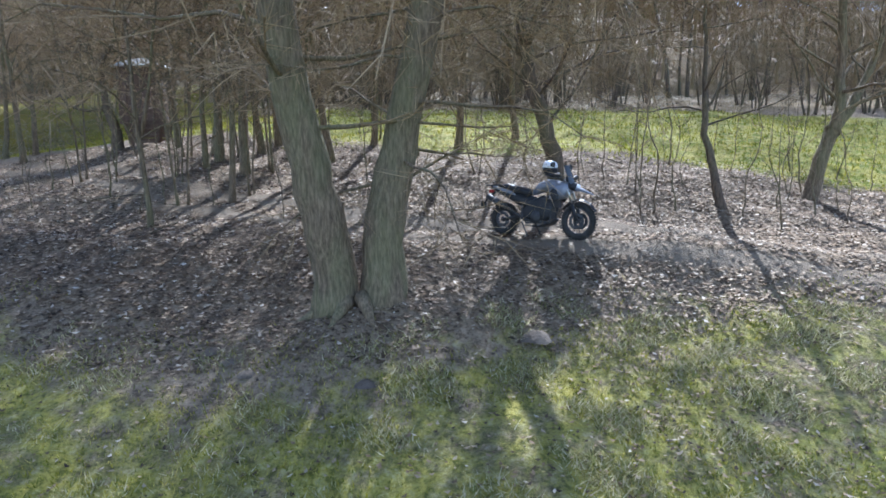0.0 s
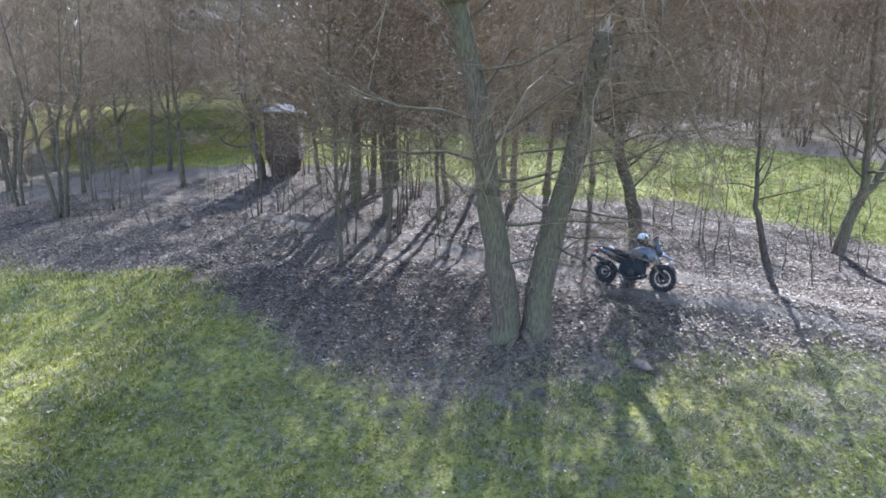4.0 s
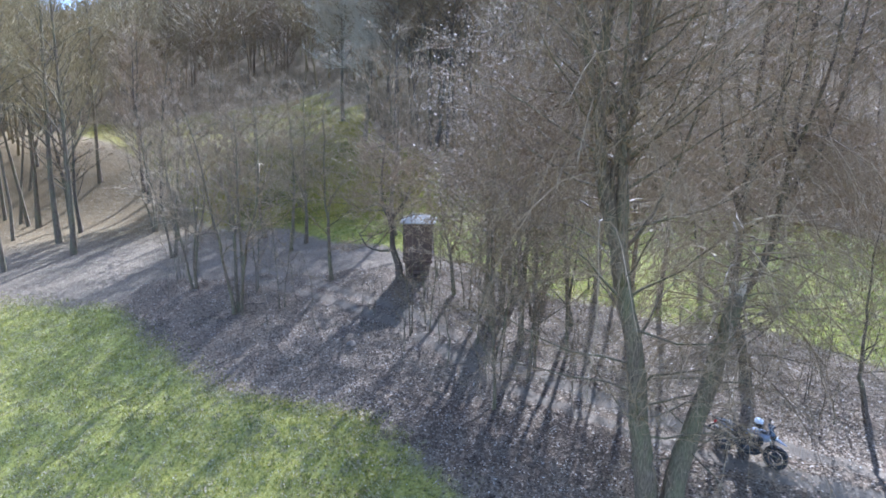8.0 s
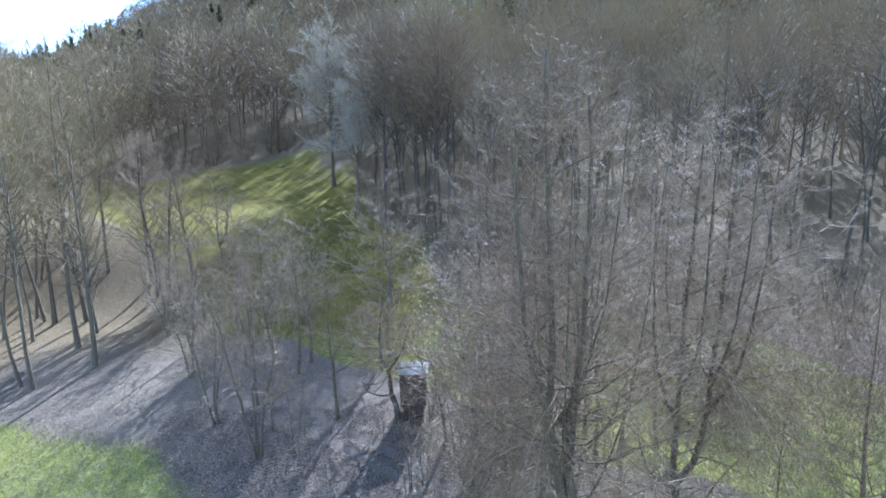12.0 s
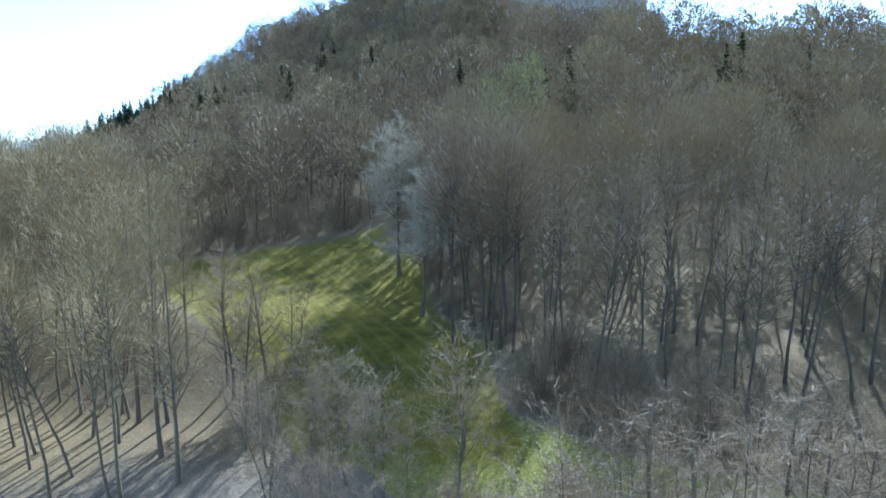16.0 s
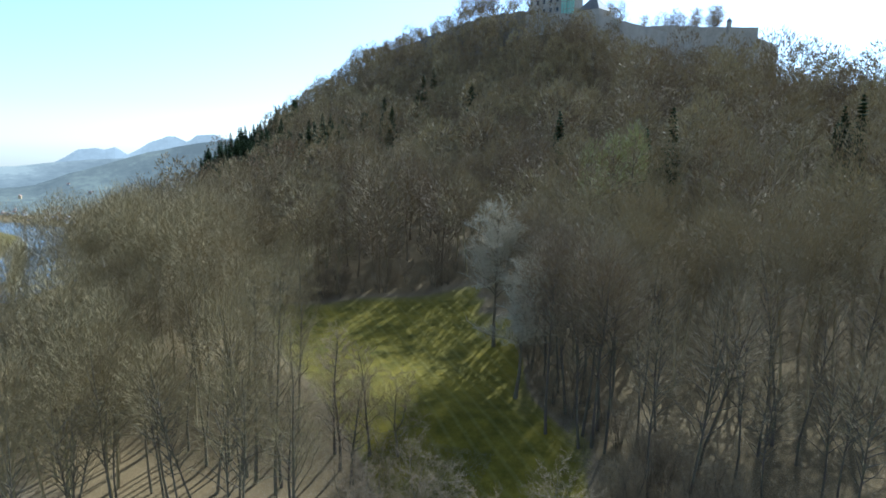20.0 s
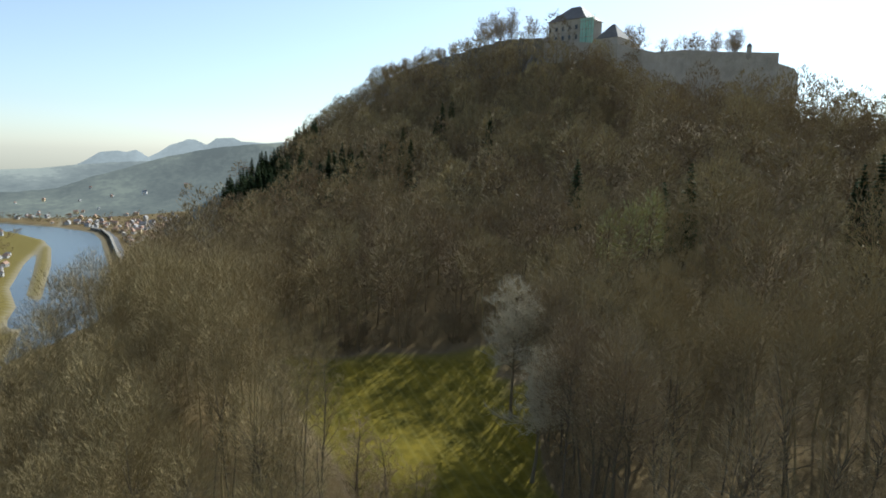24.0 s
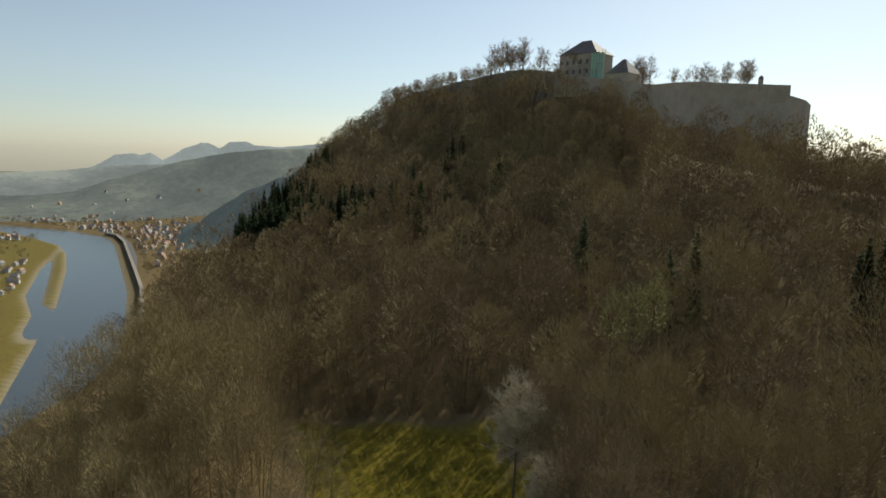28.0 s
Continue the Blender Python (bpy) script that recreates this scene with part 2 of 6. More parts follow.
# ---- mesh helpers ----
class Soup:
    """Collects vertices and faces for one mesh."""

    def __init__(self):
        self.v, self.f = [], []

    def tube(self, pts, radii, sides=6, cap=True):
        pts = [Vector(p) for p in pts]
        base = len(self.v)
        n = len(pts)
        a = None
        for i, (p, r) in enumerate(zip(pts, radii)):
            d = (pts[min(i + 1, n - 1)] - pts[max(i - 1, 0)]).normalized()
            a = (a - d * a.dot(d)).normalized() if a else d.orthogonal().normalized()
            b = d.cross(a)
            for k in range(sides):
                w = 2 * math.pi * k / sides
                self.v.append(p + (a * math.cos(w) + b * math.sin(w)) * r)
        for i in range(n - 1):
            for k in range(sides):
                q, s = base + i * sides, (k + 1) % sides
                self.f.append((q + k, q + s, q + sides + s, q + sides + k))
        if cap:
            self.f.append(tuple(base + (n - 1) * sides + k for k in range(sides)))
            self.f.append(tuple(base + sides - 1 - k for k in range(sides)))

    def sliver(self, p, d, length, width, bend=0.0):
        """A twig: a thin three-sided spike."""
        p, d = Vector(p), Vector(d).normalized()
        a = d.orthogonal().normalized() * width
        b = d.cross(a)
        i = len(self.v)
        self.v += [p + a, p - a * 0.5 + b * 0.87, p - a * 0.5 - b * 0.87, p + d * length + Vector((0, 0, bend * length))]
        self.f += [(i, i + 1, i + 3), (i + 1, i + 2, i + 3), (i + 2, i, i + 3)]

    def flat(self, p, d, length, width, side):
        """One thin triangle, for twigs far away."""
        p, d = Vector(p), Vector(d).normalized()
        a = d.cross(side).normalized() * width
        i = len(self.v)
        self.v += [p + a, p - a, p + d * length]
        self.f.append((i, i + 1, i + 2))

    def box(self, c, s, turn=0.0, taper=1.0):
        """A box with its base centre at c; taper narrows its top."""
        co, si = math.cos(radians(turn)), math.sin(radians(turn))
        i = len(self.v)
        for z, k in ((0, 1.0), (1, taper)):
            for x, y in ((-1, -1), (1, -1), (1, 1), (-1, 1)):
                u, w = x * s[0] / 2 * k, y * s[1] / 2 * k
                self.v.append(Vector((c[0] + u * co - w * si, c[1] + u * si + w * co, c[2] + z * s[2])))
        self.f += [(i, i + 3, i + 2, i + 1), (i + 4, i + 5, i + 6, i + 7)] + [(i + k, i + (k + 1) % 4, i + 4 + (k + 1) % 4, i + 4 + k) for k in range(4)]

    def gable(self, c, s, h, turn=0.0, hip=0.0, over=0.3):
        """A pitched roof over a box of the size s, its eaves at c; hip draws the ridge in."""
        co, si = math.cos(radians(turn)), math.sin(radians(turn))
        i = len(self.v)
        X, Y = s[0] / 2 + over, s[1] / 2 + over
        for u, w, z in ((-X, -Y, 0), (X, -Y, 0), (X, Y, 0), (-X, Y, 0), (-X + hip, 0, h), (X - hip, 0, h)):
            self.v.append(Vector((c[0] + u * co - w * si, c[1] + u * si + w * co, c[2] + z)))
        self.f += [(i, i + 1, i + 5, i + 4), (i + 2, i + 3, i + 4, i + 5), (i + 1, i + 2, i + 5), (i + 3, i, i + 4), (i + 3, i + 2, i + 1, i)]

    def mesh(self, name, smooth=False):
        me = bpy.data.meshes.new(name)
        me.from_pydata([tuple(v) for v in self.v], [], self.f)
        if smooth:
            me.shade_smooth()
        return me


def part(name, soup, material, parent=None, label="", smooth=False):
    """Links a soup or a mesh as one object, under a thing if one is given."""
    me = soup if isinstance(soup, bpy.types.Mesh) else soup.mesh(name, smooth)
    if not me.materials:
        me.materials.append(material)
    ob = new(name, me)
    ob.parent = parent
    if label:
        ob["label"] = label
    return ob


# ---- the lie of the land ----
RIVER = -146.0
PY = [-400, -60, -30, -12, -4.5, -1.5, 1, 4, 11, 16, 30, 47, 60, 80, 100, 157, 220, 281, 320, 900]
PZ = [-40, -9, -6, -2.9, -0.95, 0.1, 0.22, 0.95, 2.3, 2.9, 4.5, 6.3, 7.2, 12, 19, 36, 57, 76, 78, 80]


def smooth(a, b, x):
    t = np.clip((x - a) / (b - a), 0, 1)
    return t * t * (3 - 2 * t)


def right_bank(along):
    return np.interp(along, [-1500, 17, 157, 352, 552, 679, 808, 880, 970, 1084, 1250, 1700], [80, 72, 72, 60, 47, 39, 20, -16, -76, -177, -340, -800])


def left_bank(along):
    return np.interp(along, [-1500, 96, 380, 580, 710, 829, 1008, 1250, 1700], [-30, -12, -26, -44, -69, -126, -236, -440, -900])


def lie(x, y):
    """The ground's height at arrays of places."""
    x, y = np.asarray(x, float), np.asarray(y, float)
    yy = y - 0.4 * np.clip(-40 - x, 0, None) * smooth(30, 90, y) - 0.3 * np.clip(x + 5, 0, 150) * smooth(40, 200, y)
    soft = 2.5 * smooth(10, 30, np.abs(y))
    z = 0.5 * np.interp(yy, PY, PZ) + 0.25 * (np.interp(yy - soft, PY, PZ) + np.interp(yy + soft, PY, PZ))
    z = z - 0.13 * np.clip(-12 - x, 0, 60) * smooth(48, 28, y)
    z = z - 0.08 * np.clip(x - 4, 0, 30) * smooth(20, 2, y)
    z = np.where(y > 120, np.minimum(z, np.interp(x, [-92, -72, -40, -8, 15, 45, 90], [200, 74, 70, 64, 59, 56, 54])), z)
    edge = -147 - 0.55 * (np.clip(y, -200, 900) - 30) + 0.11 * np.clip(y - 150, 0, 400)
    z = z - 0.6 * np.clip(edge - x, 0, None) - 0.4 * np.clip(y - 560, 0, None)
    z = z + 0.25 * np.exp(-((x + 2.0) ** 2 + (y + 3.5) ** 2) / 2.2)
    rim = np.interp(x, [-420, -391, -330, -227, -162, -118, -75, -60, -40], [530, 490, 442, 380, 334, 298, 280, 296, 330])
    z = z + 24 * smooth(90, 5, rim - y) * smooth(-45, -88, x) * smooth(-335, -272, x)
    z = z + 6 * smooth(40, 5, rim - y) * smooth(-66, -82, x) * smooth(-145, -120, x)
    bumps = 0.12 * np.sin(x * 0.9 + np.sin(y * 0.7) * 1.4) * np.sin(y * 0.8 + 1.3) + 0.05 * np.sin(x * 2.3 + y * 1.1) * np.sin(y * 2.9 - x)
    z = z + bumps * smooth(80, 20, np.abs(x) + np.abs(y))
    along, across = -0.817 * (x + 760) + 0.576 * (y - 385), 0.576 * (x + 760) + 0.817 * (y - 385)
    floor = RIVER + 2.5 + 0.05 * np.clip(across - 75, 0, 2500) + 0.02 * np.clip(-90 - across, 0, 2500)
    east, west = right_bank(along), left_bank(along)
    wet = np.clip(np.minimum(east - across, across - west) / 16 + 0.42, 0, 1)
    far = np.interp(along, [-400, 58, 184, 394, 484, 540], [-30, -35, -59, -67, -66, -62])
    near = np.interp(along, [-400, 60, 100, 130, 300, 484, 540], [-10, -10, -24, -33, -44, -58, -62])
    inlet = np.clip(np.minimum(near - across, across - far) / 16 + 0.42, 0, 1)
    wet = np.maximum(wet, inlet * smooth(-100, 0, along))
    return np.maximum(z, floor - 6 * wet)


def land(x, y):
    return float(lie(np.array([x]), np.array([y]))[0])


def meadow_edge(y):
    """How far the upper meadow reaches out over its straight western line."""
    return np.interp(y, [36, 45, 55, 85], [-2, -7, -13, -13])


def strip_far(x):
    """Where the strip of meadow behind the track meets the wood."""
    return np.interp(x, [-50, -30, -20, -8, 0, 8, 16, 30], [62, 44, 34, 27, 26, 25, 17, 12])


def lines(*spans):
    """Grid lines: (from, to, step) one after the other."""
    out = []
    for a, b, s in spans:
        out += list(np.arange(a, b, s))
    return np.array(out + [spans[-1][1]])


def build_ground():
    gx = lines((-5200, -2200, 200), (-2200, -1800, 40), (-1800, -690, 8), (-690, -120, 10), (-120, -60, 2.5), (-60, -32, 0.8), (-32, 14, 0.3), (14, 40, 1.2), (40, 200, 8), (200, 5000, 400))
    gy = lines((-2000, -200, 200), (-200, -40, 10), (-40, -14, 1.0), (-14, 18, 0.3), (18, 70, 1.2), (70, 340, 6), (340, 1100, 8), (1100, 2000, 50), (2000, 5200, 200))
    X, Y = np.meshgrid(gx, gy)
    Z = lie(X, Y)
    nx, ny = len(gx), len(gy)
    me = bpy.data.meshes.new("ground")
    i = np.arange((ny - 1) * (nx - 1))
    a = (i // (nx - 1)) * nx + i % (nx - 1)
    faces = np.stack([a, a + 1, a + nx + 1, a + nx], 1)
    me.from_pydata(np.stack([X.ravel(), Y.ravel(), Z.ravel()], 1).tolist(), [], faces.tolist())
    me.shade_smooth()
    x, y, z_at = X.ravel(), Y.ravel(), Z.ravel()
    wob = 1.2 * np.sin(x * 0.35) + 0.6 * np.sin(x * 1.1 + y * 0.6)
    # the lower meadow on this side of the bank
    lower = smooth(1.5, -1.5, y - (-3.6 + np.interp(x, [-60, -45, -31, -19.5, -11.4, -7, -2, 0.5, 6, 40], [18, 15, 12, 5, 2.4, -0.4, -1.1, 0.3, 0.9, -4])) - 0.4 * wob) * smooth(-58, -48, x)
    dry = smooth(-12, 4, x) * smooth(-9.5, -4, y)
    strip = smooth(7.0, 9.5, y + 0.28 * (x + 2) - wob * 0.4 + np.clip(-8 - x, 0, 40) * -0.35) * smooth(2, -2, y - strip_far(x)) * smooth(-52, -44, x)
    upper = smooth(0, 4, x + 48 + 1.04 * (y - 36) - meadow_edge(y)) * smooth(2, -3, x + 12 + 0.65 * (y - 28) + 2 * wob) * smooth(3, -3, y - 78.5 - 0.26 * (x + 98)) * smooth(20, 26, y)
    valley = smooth(-450, -520, x) * (z_at < RIVER + 60)
    along = -0.817 * (x + 760) + 0.576 * (y - 385)
    west = valley * (0.576 * (x + 760) + 0.817 * (y - 385) < 0.5 * (right_bank(along) + left_bank(along)))
    grass = np.maximum.reduce([lower * (0.6 - 0.1 * dry), strip, upper, west * 0.9, (valley - west) * 0.5])
    cy = np.interp(x, [-70, -40, -25, -15, -8, 0, 4, 8, 14, 40], [30, 20, 12.5, 7.4, 2.6, -0.4, -1.2, -2.2, -4.0, -13])
    track = np.maximum(smooth(0.55, 0.2, np.abs(y - cy - 0.7)), smooth(0.55, 0.2, np.abs(y - cy + 0.7))) * (0.45 + 0.55 * smooth(-9, -4, x)) * smooth(-34, -24, x)
    track = np.maximum(track, 0.62 * smooth(1.6, 0.7, np.abs(y - cy)) * smooth(-4, -9, x) * smooth(-34, -24, x))
    wood = np.maximum(smooth(19, 27, y), smooth(-52, -60, x) * smooth(14, 22, y)) * (1 - upper) * (1 - strip)
    wood = np.maximum(wood, smooth(-100, -130, x)) * (1 - west)
    wood = np.maximum(wood * (1 - valley), 0.88 * (valley - west) + 0.4 * west)
    sand = valley * smooth(RIVER + 2.3, RIVER + 1.2, z_at)
    # dark red-brown leaves near the twin tree, with shade painted into the patch
    dark_leaf_shade = np.exp(-(((x + 5.5) / 4.5) ** 2 + ((y + 1.3) / 2.4) ** 2)) + 0.7 * smooth(-4, -2, y) * smooth(3, 0, y) * smooth(6, 0, np.abs(x + 8))
    dryness = np.clip(lower * (0.35 + 0.65 * smooth(-14, -26, x) + 0.7 * smooth(-1, 4, x)), 0, 1)
    dark_leaf_shade = np.clip(dark_leaf_shade, 0, 1)
    hay = 0.3 * smooth(-44, -50, x) * smooth(-96, -80, x) * smooth(12, 18, y) * smooth(80, 66, y) * (1 - upper)
    for name, val in (("grass", grass), ("track", track), ("wood", np.clip(wood, 0, 1)), ("sand", sand), ("dark_leaf_shade", dark_leaf_shade), ("hay", hay), ("upper", np.maximum(upper, 0.8 * valley)), ("dry", np.maximum(dryness, 0.4 * valley))):
        me.attributes.new(name, "FLOAT", "POINT").data.foreach_set("value", val.astype(np.float32))
    ob = part("ground", me, M_GROUND)
    return tagged(ob, "sloping ground with spring grass and dead leaves", "ground", kind="structure")


build_ground()


# ---- trees ----
def limb(rng, wood, start, way, length, r, sides, steps=4, droop=0.0, wander=0.25):
    """One bent, tapering branch; returns its points."""
    pts, p, d = [Vector(start)], Vector(start), Vector(way).normalized()
    for i in range(steps):
        d = (d + Vector((rng.gauss(0, wander), rng.gauss(0, wander), rng.gauss(0, wander) - droop)) * 0.6).normalized()
        p = p + d * length / steps
        pts.append(p.copy())
    wood.tube(pts, [max(r * (1 - 0.8 * i / steps), 0.004) for i in range(steps + 1)], sides, cap=False)
    return pts


def bare_tree(seed, height, girth, crown=0.35, limbs=12, subs=6, twigs=10, lean=(0, 0), low=0.3, thick=0.012, far=False, up=0.6, fork=0):
    """Trunk with limbs, and a crown of fine twigs. Returns two soups, about the foot of the tree."""
    rng = random.Random(seed)
    wood, crown_soup = Soup(), Soup()
    sides = 6 if far else 9
    n = 6 if far else 9
    stems = []
    for s in range(max(1, fork)):
        pts, p = [], Vector((0, 0, -0.4))
        w = Vector((lean[0], lean[1], 1))
        if fork:
            ang = 2 * math.pi * s / fork + seed
            w = Vector((lean[0] + 0.28 * math.cos(ang), lean[1] + 0.28 * math.sin(ang), 1))
        for i in range(n + 1):
            pts.append(p.copy())
            bend = 0.05 if not far else 0.07
            w = (w + Vector((rng.gauss(0, bend), rng.gauss(0, bend), 0.06))).normalized()
            p = p + w * (height + 0.4) / n
        rad = [girth * (1.25 if i == 0 else 1.0) * (1 - 0.93 * (i / n) ** 0.9) + 0.008 for i in range(n + 1)]
        wood.tube(pts, rad, sides, cap=False)
        stems.append((pts, rad))
    for k in range(limbs):
        pts, rad = stems[k % len(stems)]
        f = low + (0.97 - low) * ((k + rng.random()) / limbs)
        i = min(int(f * n), n - 1)
        o = pts[i].lerp(pts[i + 1], f * n - i)
        ang = k * 2.4 + rng.uniform(-0.5, 0.5)
        out = Vector((math.cos(ang), math.sin(ang), up + rng.uniform(-0.35, 0.4)))
        L = height * crown * (1.15 - 0.75 * f) * rng.uniform(0.75, 1.25)
        r = max(rad[i] * 0.42, thick * 1.5)
        lp = limb(rng, wood, o, out, L, r, 3 if far else 5, 3 if far else 5, droop=-0.05)
        for j in range(subs):
            g = 0.25 + 0.75 * (j + rng.random()) / subs
            q = min(int(g * (len(lp) - 1)), len(lp) - 2)
            so = lp[q].lerp(lp[q + 1], g * (len(lp) - 1) - q)
            d = (lp[q + 1] - lp[q]).normalized()
            sd = d * 0.6 + Vector((rng.gauss(0, 0.6), rng.gauss(0, 0.6), rng.gauss(0.25, 0.4)))
            sl = L * 0.45 * rng.uniform(0.6, 1.2)
            if far:
                crown_soup.flat(so, sd, sl, thick * 1.6, Vector((rng.gauss(0, 1), rng.gauss(0, 1), rng.gauss(0, 1))))
                sp = [so + sd.normalized() * sl * h for h in (0, 0.5, 1)]
            else:
                sp = limb(rng, crown_soup, so, sd, sl, max(r * 0.35, thick), 3, 3, droop=-0.04)
            for t in range(twigs):
                h = rng.random()
                q2 = min(int(h * (len(sp) - 1)), len(sp) - 2)
                to = sp[q2].lerp(sp[q2 + 1], h * (len(sp) - 1) - q2)
                td = Vector(sd).normalized() * 0.5 + Vector((rng.gauss(0, 0.7), rng.gauss(0, 0.7), rng.gauss(0.3, 0.5)))
                tl = sl * rng.uniform(0.3, 0.8)
                if far:
                    crown_soup.flat(to, td, tl, thick, Vector((rng.gauss(0, 1), rng.gauss(0, 1), rng.gauss(0, 1))))
                else:
                    crown_soup.sliver(to, td, tl, thick * 0.5)
    return wood, crown_soup


def dome_tree(seed, height, girth, radius, n, width, limbs=8, low=0.3, sides=6, shell=0.35, short=1.0):
    """A tree for the middle distance: trunk, rising limbs and a full rounded crown of twigs; shell: how far in the twigs reach."""
    rng = random.Random(seed)
    wood, crown = Soup(), Soup()
    pts, p, w = [], Vector((0, 0, -0.4)), Vector((rng.gauss(0, 0.03), rng.gauss(0, 0.03), 1))
    for i in range(7):
        pts.append(p.copy())
        w = (w + Vector((rng.gauss(0, 0.05), rng.gauss(0, 0.05), 0))).normalized()
        p = p + w * height * 0.92 / 6
    wood.tube(pts, [girth * (1.2 if i == 0 else 1.0) * (1 - 0.88 * i / 6) for i in range(7)], sides, cap=False)
    mid, half = low + (1 - low) * 0.52, (1 - low) * 0.5 * height
    c = Vector((pts[4].x, pts[4].y, mid * height))
    for k in range(limbs):
        f = low + 0.6 * (1 - low) * (k + rng.random()) / limbs
        i = min(int(f * 6), 5)
        o = pts[i].lerp(pts[i + 1], f * 6 - i)
        a = k * 2.4 + rng.uniform(-0.4, 0.4)
        limb(rng, wood, o, (math.cos(a), math.sin(a), rng.uniform(0.7, 1.8)), min(radius * rng.uniform(0.9, 1.5), height * (1.05 - f)), girth * 0.36, 4, 3, droop=-0.08)
    lumps = [(rng.uniform(0, 6.28), rng.uniform(-0.4, 0.9), rng.uniform(0.85, 1.2)) for _ in range(9)]
    for k in range(n):
        a, z = rng.uniform(0, 6.28), rng.uniform(-0.75, 1)
        h = math.sqrt(max(0.0, 1 - z * z))
        d = Vector((h * math.cos(a), h * math.sin(a), z))
        swell = 0.78
        for la, lz, ls in lumps:
            e = d.dot(Vector((math.cos(la) * math.sqrt(1 - lz * lz), math.sin(la) * math.sqrt(1 - lz * lz), lz)))
            if e > 0.8:
                swell = max(swell, ls)
        u = swell * rng.uniform(shell, 1.0) ** 0.6
        q = c + Vector((d.x * radius * u, d.y * radius * u, d.z * half * u))
        way = Vector((d.x, d.y, d.z * 0.6 + 0.75)) + Vector((rng.gauss(0, 0.4), rng.gauss(0, 0.4), rng.gauss(0, 0.3)))
        crown.flat(q, way, radius * short * rng.uniform(0.18, 0.42), width * rng.uniform(0.6, 1.3), Vector((rng.gauss(0, 1), rng.gauss(0, 1), rng.gauss(0, 1))))
    return wood, crown


def spruce_tree(seed, height, girth=0.16, rows=14, per=9, thick=0.22):
    """A conifer: a straight stem with drooping tiers of needled boughs."""
    rng = random.Random(seed)
    wood, needles = Soup(), Soup()
    wood.tube([(0, 0, -0.4), (0, 0, height * 0.5), (0, 0, height)], [girth, girth * 0.55, 0.01], 6, cap=False)
    for i in range(rows):
        f = (i + 0.5) / rows
        z, R = height * (0.1 + 0.9 * f), height * 0.19 * (1 - f) ** 0.75 + 0.3
        for k in range(per):
            ang = 2 * math.pi * (k + rng.random()) / per
            L = R * rng.uniform(0.7, 1.2)
            d = Vector((math.cos(ang), math.sin(ang), -0.35 + 0.5 * f))
            for s in (-1, 0, 1):
                e = d + Vector((-d.y, d.x, rng.uniform(-0.3, 0.3))) * 0.4 * s
                needles.flat((0, 0, z + rng.uniform(-0.2, 0.2)), e, L * (1 - 0.25 * abs(s)), thick * (0.6 + R * 0.35), Vector((rng.gauss(0, 0.4), rng.gauss(0, 0.4), 1)))
    return wood, needles


def tree_thing(soups, place, label, group, turn=0.0, size=1.0, bark=None, twig=None, name="tree"):
    base = new(name)
    tagged(base, label, "tree", group)
    part("trunk", soups[0], bark or M_BARK, base, smooth=True)
    part("crown", soups[1], twig or M_TWIG, base)
    base.matrix_basis = pose(*place, 0, 0, turn) @ Matrix.Scale(size, 4)
    return base


def merged(name, soups, spots, label, category, materials, tints=(0.0, 1.0)):
    """One object of kind stuff out of many copies of a few soups: spots are (which, x, y, z, turn, size)."""
    sets = [(np.array([tuple(v) for v in s.v]), s.f) for s in soups]
    verts, faces, mats, off = [], [], [], 0
    hues = random.Random(len(spots))
    per = {}
    for w, x, y, z, turn, size in spots:
        v, f = sets[w]
        c, s = math.cos(turn), math.sin(turn)
        verts.append(np.stack([x + size * (v[:, 0] * c - v[:, 1] * s), y + size * (v[:, 0] * s + v[:, 1] * c), z + size * v[:, 2]], 1))
        if w not in per:
            flat = np.array([i for q in f for i in q])
            cnt = np.array([len(q) for q in f])
            per[w] = (flat, cnt)
        faces.append((per[w][0] + off, per[w][1]))
        mats.append(np.full(len(v), hues.uniform(*tints)))
        off += len(v)
    V = np.concatenate(verts)
    L = np.concatenate([a for a, b in faces])
    C = np.concatenate([b for a, b in faces])
    me = bpy.data.meshes.new(name)
    me.vertices.add(len(V))
    me.vertices.foreach_set("co", V.astype(np.float32).ravel())
    me.loops.add(len(L))
    me.loops.foreach_set("vertex_index", L.astype(np.int32))
    me.polygons.add(len(C))
    me.polygons.foreach_set("loop_start", np.concatenate([[0], np.cumsum(C)[:-1]]).astype(np.int32))
    me.update(calc_edges=True)
    me.attributes.new("tint", "FLOAT", "POINT").data.foreach_set("value", np.concatenate(mats).astype(np.float32))
    for m in materials:
        me.materials.append(m)
    ob = new(name, me)
    return tagged(ob, label, category, kind="stuff")


def joined(pair):
    s = Soup()
    for q in pair:
        o = len(s.v)
        s.v += q.v
        s.f += [tuple(i + o for i in f) for f in q.f]
    return s


